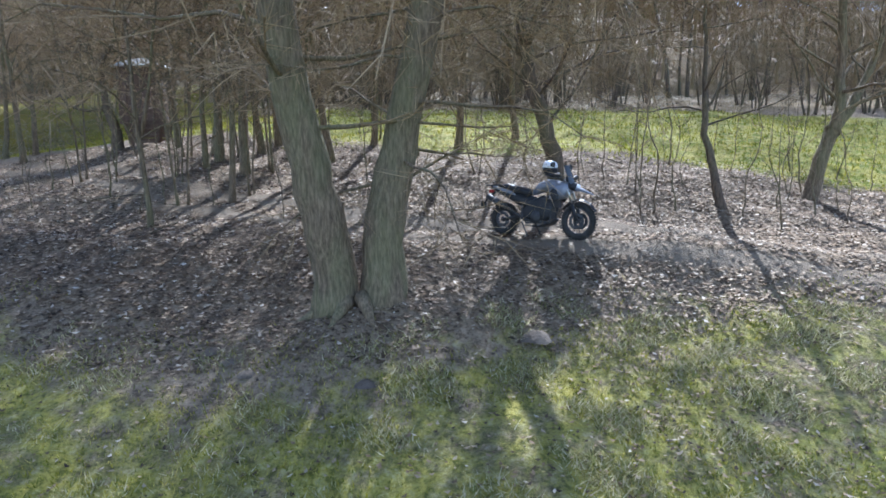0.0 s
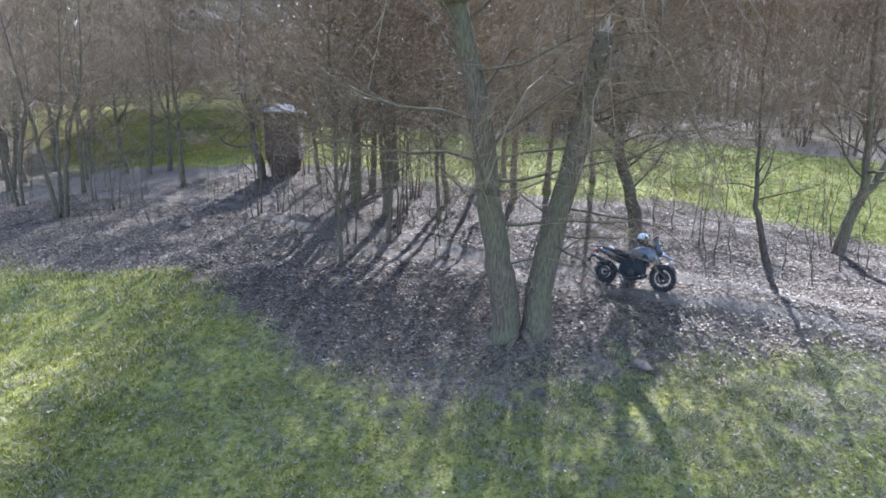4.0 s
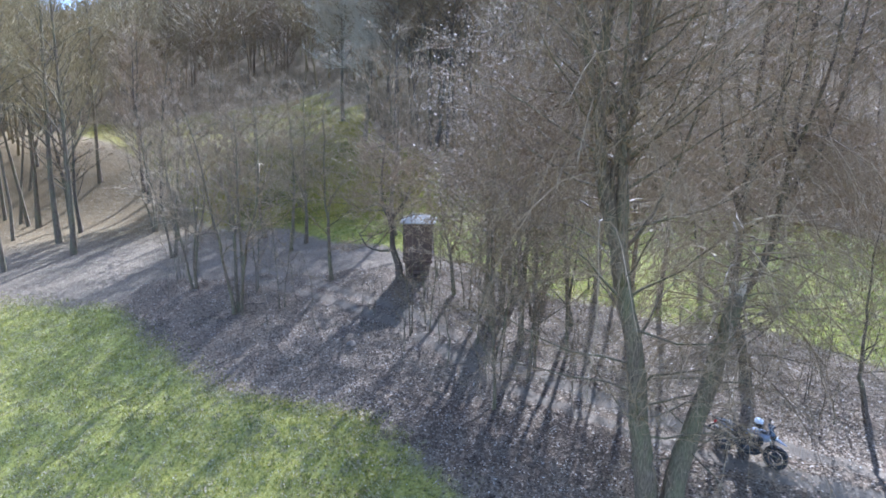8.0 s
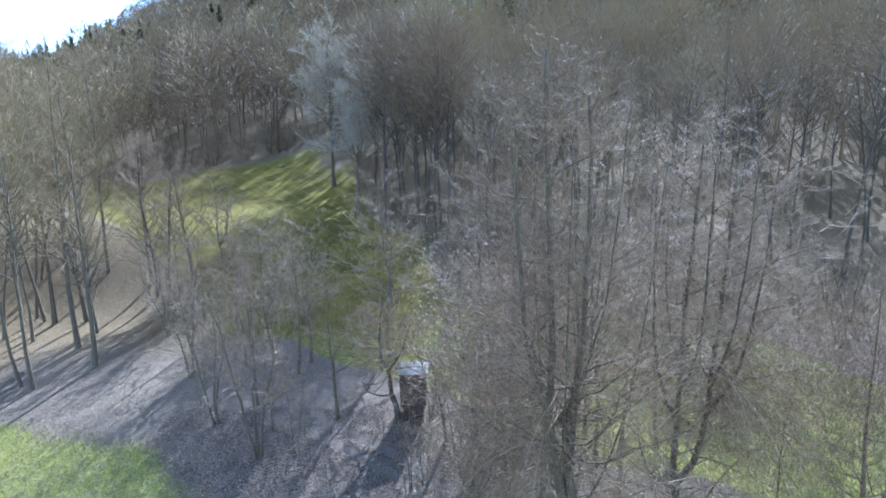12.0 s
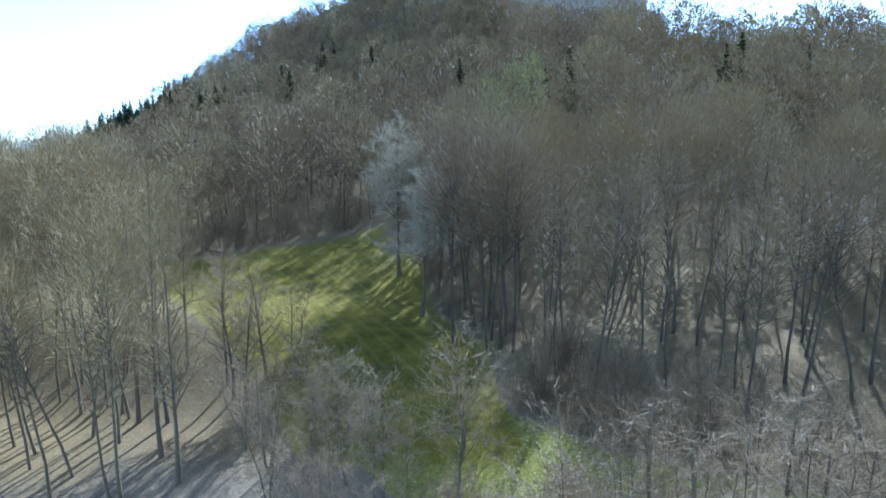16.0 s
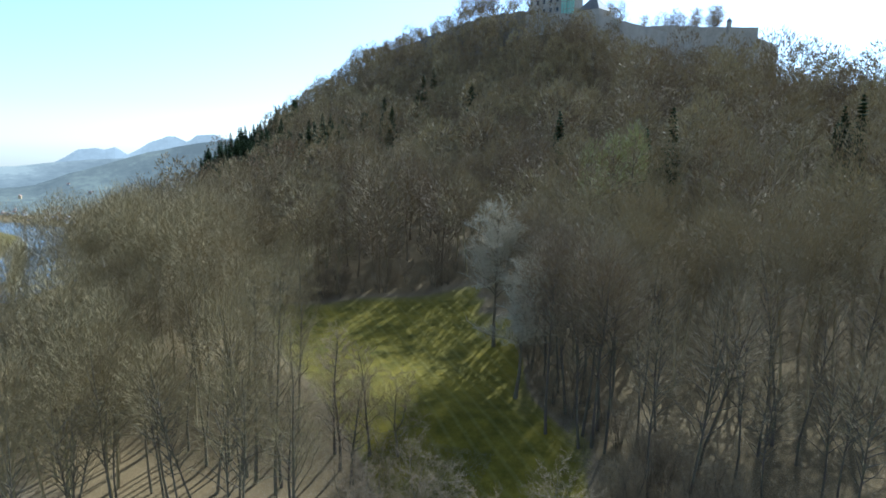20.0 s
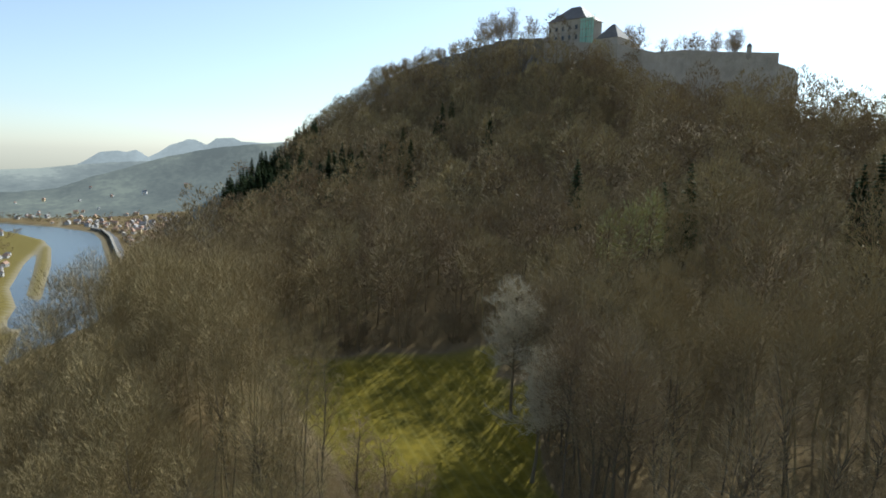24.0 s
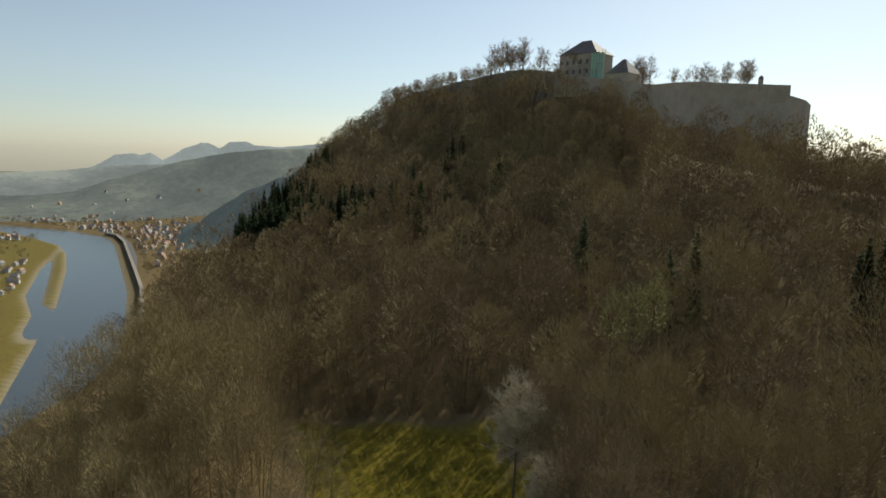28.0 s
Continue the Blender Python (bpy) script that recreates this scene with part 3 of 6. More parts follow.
def stem_tree(seed, stems, reach=3.0, limbs=14, subs=6, twigs=9, thick=0.012, low=0.3, up=0.5, droop=0.0, sides=12, fill=(), most=0.09):
    """A tree with stems of its own shape: each is (points, radius at the foot, radius at the tip)."""
    rng = random.Random(seed)
    wood, crown = Soup(), Soup()
    for pts, r0, r1 in stems:
        pts = [Vector(p) for p in pts]
        fine, rad = [], []
        m = (len(pts) - 1) * 4
        for i in range(m + 1):
            f = i / 4
            k = min(int(f), len(pts) - 2)
            a, b, c, d = pts[max(k - 1, 0)], pts[k], pts[k + 1], pts[min(k + 2, len(pts) - 1)]
            u = f - k
            p = 0.5 * ((2 * b) + (c - a) * u + (2 * a - 5 * b + 4 * c - d) * u * u + (3 * b - a - 3 * c + d) * u ** 3)
            p = p + Vector((rng.gauss(0, 0.02), rng.gauss(0, 0.02), 0)) * (1 if i else 0)
            fine.append(p)
            rad.append((r0 + (r1 - r0) * (i / m) ** 0.8) * rng.uniform(0.95, 1.06) * (1.3 if i == 0 else 1.08 if i == 1 else 1))
        wood.tube(fine, rad, sides, cap=True)
        total = sum((fine[i + 1] - fine[i]).length for i in range(m))
        count = max(2, int(limbs * total / 15))
        for k in range(count):
            f = low + (1 - low) * (k + rng.random()) / count
            i = min(int(f * m), m - 1)
            o = fine[i].lerp(fine[i + 1], f * m - i)
            ang = k * 2.4 + rng.uniform(-0.6, 0.6)
            out = Vector((math.cos(ang), math.sin(ang), up + rng.uniform(-0.4, 0.5)))
            L = reach * (1.2 - 0.65 * f) * rng.uniform(0.6, 1.3)
            r = max(min(rad[i] * 0.38, most), thick * 1.6)
            lp = limb(rng, wood, o, out, L, r, 5, 5, droop=droop, wander=0.3)
            for j in range(subs):
                g = 0.2 + 0.8 * (j + rng.random()) / subs
                q = min(int(g * 5), 4)
                so = lp[q].lerp(lp[q + 1], g * 5 - q)
                sd = (lp[q + 1] - lp[q]).normalized() * 0.7 + Vector((rng.gauss(0, 0.6), rng.gauss(0, 0.6), rng.gauss(0.2 - droop * 2, 0.4)))
                sl = L * 0.42 * rng.uniform(0.5, 1.2)
                sp = limb(rng, crown, so, sd, sl, max(r * 0.3, thick), 3, 3, droop=droop)
                for t in range(twigs):
                    h = rng.random()
                    q2 = min(int(h * 3), 2)
                    to = sp[q2].lerp(sp[q2 + 1], h * 3 - q2)
                    td = Vector(sd).normalized() * 0.5 + Vector((rng.gauss(0, 0.7), rng.gauss(0, 0.7), rng.gauss(0.2 - droop * 2, 0.5)))
                    crown.sliver(to, td, sl * rng.uniform(0.25, 0.7), thick * 0.55)
    for c, r, n, size in fill:      # fine shoots through the whole crown
        for k in range(n):
            a, z = rng.uniform(0, 6.28), rng.uniform(-0.9, 1)
            h, u = math.sqrt(1 - z * z), rng.random() ** 0.45
            d = Vector((h * math.cos(a), h * math.sin(a), z))
            q = Vector((c[0] + d.x * r[0] * u, c[1] + d.y * r[1] * u, c[2] + d.z * r[2] * u))
            way = Vector((d.x * 0.5 + rng.gauss(0, 0.6), d.y * 0.5 + rng.gauss(0, 0.6), 0.8 - 6 * droop + rng.gauss(0, 0.5)))
            crown.sliver(q, way, rng.uniform(0.4, 1.1) * size, 0.0095 * size)
    return wood, crown


# the twin-stemmed tree beside the bike: one stem runs up, the other is broken off
def build_twin_tree():
    foot = Vector((-2.2, -3.65, land(-2.2, -3.65)))
    left = [(-0.27, -0.05, -0.3), (-0.4, -0.15, 1.0), (-0.65, -0.3, 2.4), (-1.0, -0.55, 4.9), (-1.55, -0.9, 7.3), (-2.15, -1.2, 9.8), (-2.35, -1.35, 11.6), (-2.3, -1.4, 14.5), (-2.5, -1.35, 19), (-2.6, -1.3, 22.6)]
    lead = [(-1.5, -0.9, 7.0), (-1.65, -1.2, 9.2), (-1.8, -1.3, 11.2), (-1.4, -1.3, 14), (-1.3, -1.3, 18.3), (-1.4, -1.3, 21.4)]
    lead2 = [(-2.3, -1.3, 11.2), (-3.0, -1.8, 14.0), (-3.3, -1.9, 18), (-3.4, -1.9, 21)]
    lead3 = [(-1.8, -1.1, 8.6), (-1.5, -0.4, 12), (-1.6, 0.1, 16), (-1.7, 0.3, 20.5)]
    right = [(0.36, 0.05, -0.3), (0.47, 0.12, 1.2), (0.74, 0.2, 2.6), (1.2, 0.3, 4.9), (1.55, 0.4, 6.6)]
    soups = stem_tree(3, [(left, 0.37, 0.045), (lead, 0.19, 0.045), (lead2, 0.09, 0.025), (lead3, 0.09, 0.025)], 3.6, 36, 8, 12, 0.011, 0.22, 0.6, most=0.042, fill=[((-2.3, -1.2, 14.8), (3.8, 3.4, 8.2), 7500, 0.8), ((-3.0, -0.8, 9.5), (3.9, 3.2, 4.5), 2600, 0.8)])
    rng, shoots = random.Random(77), []
    for k in range(6):      # upright shoots that fan out into the top
        a, z = k * 2.4, 7.5 + 0.75 * (k % 6)
        o = Vector((-1.75 - 0.09 * (z - 7), -0.95 - 0.06 * (z - 7), z))
        d = Vector((math.cos(a), math.sin(a), 0)) * rng.uniform(1.3, 2.9)
        top = rng.uniform(18.5, 22)
        shoots.append(([o, o + d * 0.45 + Vector((0, 0, 2.0)), o + d * 0.8 + Vector((0, 0, 0.5 * (top - z))), o + d + Vector((0, 0, top - z))], 0.055, 0.016))
    fan = stem_tree(78, shoots, 1.5, 16, 5, 6, 0.009, 0.35, 1.3, most=0.02, sides=6)
    stump = stem_tree(5, [(right, 0.36, 0.2)], 2.9, 38, 8, 14, 0.009, 0.3, 0.1, 0.12, most=0.03, fill=[((1.2, 0.6, 5.2), (4.2, 2.6, 3.0), 4200, 0.75)])
    tree = new("tree")
    tagged(tree, "large bare twin-stemmed tree with smooth grey-green bark", "tree")
    part("trunk", soups[0], M_BARK, tree, smooth=True)
    part("crown", soups[1], M_TWIG, tree)
    part("upright_limb", fan[0], M_BARK, tree, smooth=True)
    part("upper_crown", fan[1], M_TWIG, tree)
    part("broken_stem", stump[0], M_BARK, tree, "leaning stem with a splintered pale top", True)
    part("lower_crown", stump[1], M_TWIG, tree)
    s, rng = Soup(), random.Random(8)
    for k in range(11):
        a = 6.28 * k / 11
        s.sliver((1.55 + 0.14 * math.cos(a), 0.4 + 0.14 * math.sin(a), 6.45), (rng.gauss(0.2, 0.3), rng.gauss(0, 0.3), 1), rng.uniform(0.25, 0.7), 0.07)
    part("torn_end", s, M_PALEWOOD, tree, "pale torn wood at the break")
    for k, (a, L) in enumerate(((205, 0.85), (250, 0.55), (300, 0.6), (340, 0.55), (20, 0.6), (150, 0.7))):
        d = Vector((math.cos(radians(a)), math.sin(radians(a)), 0))
        pts = []
        for i in range(5):
            q = foot + d * (0.25 + L * i / 4)
            pts.append(Vector((d.x * (0.25 + L * i / 4), d.y * (0.25 + L * i / 4), land(q.x, q.y) - foot.z + 0.16 * (1 - i / 4) - 0.05)))
        root = Soup()
        root.tube(pts, [0.14, 0.11, 0.08, 0.05, 0.02], 7)
        part("root", root, M_BARK, tree, smooth=True)
    tree.location = foot


M_PALEWOOD = two_tone("torn_wood", (0.45, 0.36, 0.24), (0.62, 0.52, 0.38), 3, 30, 0.85, stretch=(1, 1, 0.2))
build_twin_tree()


def stand_on(x, y):
    return (x, y, land(x, y))


def lone(name, label, place, stems, seed, twig=None, bark=None, **k):
    tree_thing(stem_tree(seed, stems, **k), stand_on(*place), label, "", 0, 1, bark, twig, name)


lone("tree", "crooked bare tree leaning over the parked motorcycle", (1.5, 4.0), [
    ([(0.1, -0.3, -0.4), (-0.05, -0.5, 0.6), (-0.42, -0.85, 1.9), (-0.85, -1.1, 3.2), (-0.98, -1.25, 5.2), (-1.0, -1.4, 7.5), (-1.0, -1.6, 11.5), (-0.9, -1.8, 15), (-0.8, -1.9, 18.6)], 0.26, 0.045),
    ([(-0.95, -1.2, 3.3), (-1.7, -1.6, 3.9), (-2.3, -2.0, 5.0), (-2.7, -2.2, 6.8)], 0.1, 0.012),
    ([(-0.9, -1.3, 3.6), (-0.35, -1.4, 4.4), (0.0, -1.6, 6.0), (0.15, -2.0, 10), (0.3, -2.2, 14), (0.35, -2.2, 17.4)], 0.19, 0.04),
    ([(-1.0, -1.35, 6.6), (-1.9, -1.6, 9), (-2.3, -1.8, 13), (-2.4, -1.9, 17.5)], 0.1, 0.02),
    ([(0.05, -1.7, 7.2), (1.1, -2.0, 9.5), (1.6, -2.2, 13.5), (1.8, -2.3, 17.8)], 0.1, 0.02),
    ([(-0.95, -1.5, 9.0), (-1.5, -0.8, 11), (-1.7, -0.4, 15), (-1.7, -0.3, 18.2)], 0.08, 0.02),
    ([(0.1, -1.9, 8.6), (0.5, -3.0, 11), (0.7, -3.5, 14.5), (0.7, -3.7, 17.6)], 0.08, 0.02),
    ([(-1.0, -1.5, 8.0), (-0.6, -2.8, 10.5), (-0.6, -3.3, 14), (-0.6, -3.4, 18.0)], 0.08, 0.02)],
    11, bark=M_BARK_DARK, reach=4.0, limbs=20, subs=8, twigs=11, thick=0.012, fill=[((-0.2, -1.7, 11.9), (4.2, 3.6, 7.2), 10000, 0.85), ((1.6, -1.8, 5.8), (5.0, 3.2, 3.4), 4200, 0.8), ((3.0, -1.0, 8.6), (6.0, 3.6, 3.4), 6500, 0.9)], low=0.2, up=0.75, droop=0.04, most=0.04)


def hanging_branches(seed, centre, n, reach):
    """Long thin branches that arch out and hang, with fine shoots along them."""
    rng = random.Random(seed)
    s = Soup()
    for k in range(n):
        a, L = k * 2.4 + rng.uniform(-0.4, 0.4), reach * rng.uniform(0.5, 1.0)
        o = Vector(centre) + Vector((rng.uniform(-0.4, 0.4), rng.uniform(-0.4, 0.4), rng.uniform(-1.5, 2.5)))
        d = Vector((math.cos(a), math.sin(a), 0))
        drop = rng.uniform(1.5, 4.5)
        pts = [o + d * L * f + Vector((0, 0, 0.9 * f - drop * f ** 2.6)) + Vector((rng.gauss(0, 0.06), rng.gauss(0, 0.06), 0)) for f in (0, 0.2, 0.4, 0.6, 0.8, 1.0)]
        s.tube(pts, [0.03, 0.024, 0.018, 0.013, 0.009, 0.005], 4, cap=False)
        for j in range(22):
            i = rng.randrange(1, 5)
            q = pts[i].lerp(pts[i + 1], rng.random())
            s.sliver(q, (d.x * 0.4 + rng.gauss(0, 0.35), d.y * 0.4 + rng.gauss(0, 0.35), -0.7 + rng.gauss(0, 0.35)), rng.uniform(0.4, 1.2), 0.007)
    return s


crooked = [o for o in bpy.data.objects if o.get("label", "").startswith("crooked bare tree")][0]
part("lower_crown", hanging_branches(301, (0.3, -1.6, 7.6), 110, 6.0), M_TWIG, crooked, "arching branches with hanging shoots")
twin = [o for o in bpy.data.objects if o.get("label", "").startswith("large bare twin")][0]
part("side_growth", hanging_branches(302, (1.3, 0.4, 6.2), 46, 4.6), M_TWIG, twin, "arching branches with hanging shoots")
part("side_growth", hanging_branches(303, (-1.9, -1.0, 10.0), 60, 4.8), M_TWIG, twin, "arching branches with hanging shoots")
lone("tree", "slender bare tree with a bowed dark trunk", (5.3, 2.1), [
    ([(0, 0, -0.3), (-0.32, 0, 0.8), (-0.62, 0, 2.0), (-0.62, 0.1, 3.4), (-0.75, 0.1, 5.2), (-0.7, 0, 8.0)], 0.125, 0.012),
    ([(-0.62, 0, 2.2), (-0.3, 0.1, 2.7), (-0.2, 0.1, 3.6)], 0.04, 0.01)],
    12, bark=M_BARK_DARK, reach=2.2, limbs=20, subs=6, twigs=8, low=0.35, thick=0.009, fill=[((-0.6, 0, 5.6), (2.0, 2.0, 2.8), 1400, 0.7)])
lone("tree", "forked bare tree with mossy bark", (7.9, 3.7), [
    ([(0, 0, -0.3), (0.25, 0, 1.0), (0.55, 0, 2.2), (0.55, 0.1, 3.6), (0.3, 0, 6.5), (0.2, 0, 10), (0.1, 0, 13.0)], 0.22, 0.015),
    ([(0.45, 0, 1.7), (1.0, 0.1, 2.5), (1.5, 0.2, 4.0), (1.9, 0.1, 7.5), (2.0, 0.1, 11)], 0.15, 0.015)],
    13, reach=3.2, limbs=24, subs=7, twigs=9, low=0.3, fill=[((0.7, 0, 8.0), (3.8, 3.4, 4.8), 6500, 0.85)])
lone("tree", "gnarled dark tree beside the hunting hide", (-14.55, 10.5), [
    ([(0, 0, -0.3), (-0.1, 0, 0.7), (-0.45, 0, 1.9), (-0.5, 0, 3.0), (-1.0, 0, 4.2), (-1.0, 0.2, 6.0), (-0.8, 0, 7.6)], 0.24, 0.02),
    ([(-0.55, 0, 3.2), (0.3, 0.1, 4.4), (0.9, 0.2, 6.2)], 0.11, 0.015),
    ([(-0.4, 0, 1.6), (-1.1, -0.1, 1.5), (-1.8, -0.2, 1.75), (-2.3, -0.2, 2.5)], 0.09, 0.015)],
    14, bark=M_BARK_DARK, reach=3.2, limbs=44, subs=8, twigs=12, thick=0.016, fill=[((-0.4, 0, 5.4), (3.0, 2.8, 2.4), 1200, 1.3)], low=0.5, up=0.2)
lone("tree", "small forked tree beside the hunting hide", (-11.0, 8.2), [
    ([(0, 0, -0.3), (-0.1, 0, 1.2), (-0.25, 0, 2.4), (-0.7, 0.2, 4.0), (-0.8, 0, 6.0)], 0.13, 0.012), ([(-0.2, 0, 2.2), (0.3, 0, 3.4), (0.4, 0.2, 5.4)], 0.08, 0.012)],
    15, reach=2.6, limbs=34, subs=7, twigs=12, low=0.35, thick=0.017)

# trees and bushes along the bank
BUSH = [stem_tree(40 + s, [([(0.08 * math.cos(a), 0.08 * math.sin(a), -0.2), (0.35 * math.cos(a), 0.35 * math.sin(a), 1.8), (0.8 * math.cos(a) + 0.2, 0.8 * math.sin(a), 4.0), (0.9 * math.cos(a), 1.1 * math.sin(a), 6.2)], 0.075, 0.01) for a in (0.4 + s, 2.3 + s, 4.4 + s)],
                  2.3, 26, 6, 9, 0.009, 0.3, 0.9, sides=6, fill=[((0.1, 0, 4.6), (2.2, 2.2, 2.5), 800, 0.5)]) for s in range(2)]
SLIM = [stem_tree(50 + s, [([(0, 0, -0.2), (0.1 * s, 0.05, 2.2), (0.05 + 0.12 * s, -0.1, 4.5), (0.1, 0.1, 7.5)], 0.105, 0.012)], 2.5, 32, 6, 11, 0.01, 0.3, 0.7, sides=7, fill=[((0.1, 0, 5.0), (1.7, 1.7, 2.8), 800, 0.6)]) for s in range(3)]
MID = [stem_tree(60 + s, [([(0, 0, -0.2), (-0.25, 0.05, 1.7), (-0.35 + 0.5 * s, -0.1, 4.0), (-0.3, 0.1, 6.5), (-0.2, 0, 9.5)], 0.15, 0.012), ([(-0.3 + 0.2 * s, 0, 2.8), (0.6, 0.3, 4.6), (1.0, 0.4, 8)], 0.09, 0.01)], 3.4, 34, 7, 11, 0.011, 0.28, 0.6, sides=8, fill=[((0, 0, 6.6), (2.8, 2.8, 3.3), 1100, 0.7)]) for s in range(2)]


def grove(kinds, name, label, group, spots, bark=None, twig=None, seed=1, grow=(0.85, 1.15)):
    """Copies of a few trees at (x, y) places, each a thing of its own."""
    rng = random.Random(seed)
    bases = []
    for i, (x, y) in enumerate(spots):
        size, turn = rng.uniform(*grow), rng.uniform(0, 360)
        if i < len(kinds):
            bases.append(tree_thing(kinds[i], stand_on(x, y), label, group, turn, size, bark, twig, name))
        else:
            b = bases[rng.randrange(len(bases))]
            m = pose(*stand_on(x, y), rng.uniform(-3, 3), rng.uniform(-3, 3), turn)
            copy_thing(b, m @ Matrix.Scale(size / b.scale[0], 4))


grove(BUSH, "bush", "multi-stemmed bare hazel bush on the leafy bank", "bushes on the bank", [(-22.6, 7.2), (-27.6, 10.6), (-34, 17), (-42, 25)], seed=2, grow=(1.4, 1.7))
grove(SLIM, "young_tree", "slim bare young tree on the leafy bank", "young trees on the bank",
      [(-25.5, 12.5), (-18.7, 10.7), (-24.2, 16.4), (-29.7, 18.2), (-37, 21.5), (-40, 28)], seed=3, grow=(1.15, 1.5))
grove(SLIM, "young_tree", "tall slim bare tree in the thicket beside the track", "thicket trees", [(-8.9, 6.7), (-8.6, 8.0), (-8.1, 8.4), (-7.8, 9.4), (-9.4, 7.6), (-5.2, 6.6), (-4.2, 8.6), (-7.2, 4.6), (-2.6, 7.2), (-1.3, 9.0), (-3.2, 10.6), (0.7, 10.0)], seed=23, grow=(1.15, 1.5))


def leaf_cloud(seed, c, r, n, size):
    """Dry leaves that still hang in a crown: small bent quads."""
    rng = random.Random(seed)
    s = Soup()
    for k in range(n):
        a, z, u = rng.uniform(0, 6.28), rng.uniform(-1, 1), rng.random() ** 0.4
        h = math.sqrt(1 - z * z)
        q = Vector((c[0] + h * math.cos(a) * r[0] * u, c[1] + h * math.sin(a) * r[1] * u, c[2] + z * r[2] * u))
        d = Vector((rng.gauss(0, 1), rng.gauss(0, 1), rng.gauss(-0.4, 0.7))).normalized() * size * rng.uniform(0.6, 1.3)
        e = d.orthogonal().normalized() * d.length * 0.5
        i = len(s.v)
        s.v += [q - d, q + e, q + d, q - e]
        s.f.append((i, i + 1, i + 2, i + 3))
    return s


M_HANGING = two_tone("hanging_leaves", (0.25, 0.17, 0.098), (0.44, 0.325, 0.205), 1.5, 30, 0.7, bump=0)
LEAFY = [stem_tree(250 + s, [([(0, 0, -0.2), (0.1, 0.05, 3), (0.05 + 0.2 * s, -0.1, 6.5), (0.1, 0.1, 11.5)], 0.07, 0.012), ([(0.05, 0, 2.0), (-0.5, 0.2, 5), (-0.9, 0.3, 9)], 0.045, 0.01)], 3.2, 40, 7, 11, 0.01, 0.2, 0.7, sides=7) for s in range(2)]
for k, (x, y, h) in enumerate(((-6.6, 2.2, 1.25), (-8.6, 5.2, 1.35), (-5.2, 4.4, 1.2), (-7.6, 0.2, 0.95))):
    b = tree_thing(LEAFY[k % 2], stand_on(x, y), "young tree still hung with dry brown leaves", "leaf-bearing young trees", 70 * k, h)
    part("foliage", leaf_cloud(260 + k, (-0.2, 0, 6.8), (2.5, 2.5, 4.2), 3000, 0.055), M_HANGING, b, "dry tan leaves left on the twigs")
EDGE = [bare_tree(90 + s, 17 + 2 * s, 0.25, 0.3, 30, 7, 14, low=0.22, thick=0.018, up=0.8) for s in range(2)]
grove(EDGE, "tree", "tall bare tree at the edge of the leafy bank", "tall trees at the wood's edge", [(-46.4, 31.7), (-51.9, 35.9), (-49.6, 33.8), (-46.9, 36.5), (-52, 27), (-56, 30)], M_BARK_DARK, M_TWIG, 16, (0.75, 1.05))
grove(MID, "tree", "bare field tree on the edge of the meadow", "trees along the bank", [(-28.5, 20.5), (-33.5, 24), (-24.0, 18.2), (17.5, 12), (-43, 37), (-17.5, 18.5)], seed=4, grow=(1.1, 1.45))

# thin saplings
WHIP = [stem_tree(70 + s, [([(0, 0, -0.1), (0.06 * s, 0.05, 0.9), (0.12, -0.08 * s, 1.9), (0.1 + 0.1 * s, 0.05, 3.0)], 0.022, 0.005)], 0.6, 34, 2, 2, 0.005, 0.3, 0.9, sides=5) for s in range(4)]
rs = random.Random(21)
spots = [(2.8, 4.2), (3.5, 3.0), (-0.5, 4.9), (8.1, 2.6), (-9.9, 2.5), (-11.7, 2.0), (-13.1, 5.1), (7.2, 3.2), (4.5, 4.6), (5.0, 5.6), (6.6, 5.4), (10, 4.6), (-2.9, 1.2), (-3.4, 3.2)]
while len(spots) < 84:
    x = rs.uniform(-30, 13)
    y = rs.uniform(0.5, 6.5) + (0.42 * (-8 - x) if x < -8 else 0)
    spots.append((x, y))
grove(WHIP, "sapling", "thin leafless sapling in dead leaves", "saplings on the bank", spots, M_BARK, M_TWIG, 5, (0.55, 1.25))

POLE = [stem_tree(75 + s, [([(0.1 * math.cos(a + q), 0.1 * math.sin(a + q), -0.1), (0.25 * math.cos(a + q), 0.25 * math.sin(a + q), 2.0), (0.5 * math.cos(a), 0.5 * math.sin(a + q), 4.2), (0.6 * math.cos(a), 0.7 * math.sin(a + q), 6.0)], 0.035, 0.006) for q, a in enumerate((0.3, 2.6))], 1.2, 36, 4, 6, 0.010, 0.2, 0.9, sides=5) for s in range(3)]
spots = [(-7.8, 2.1), (-6.4, 3.0)]
while len(spots) < 20:
    x = rs.uniform(-13, -4) if rs.random() < 0.6 else rs.uniform(-36, -16)
    spots.append((x, rs.uniform(3.0, 11.0) + (0.45 * (-10 - x) if x < -10 else 0)))
grove(POLE, "shrub", "tall thin bare shrub with straight grey shoots", "thicket on the bank", spots, M_BARK, M_TWIG, 15, (0.6, 1.15))

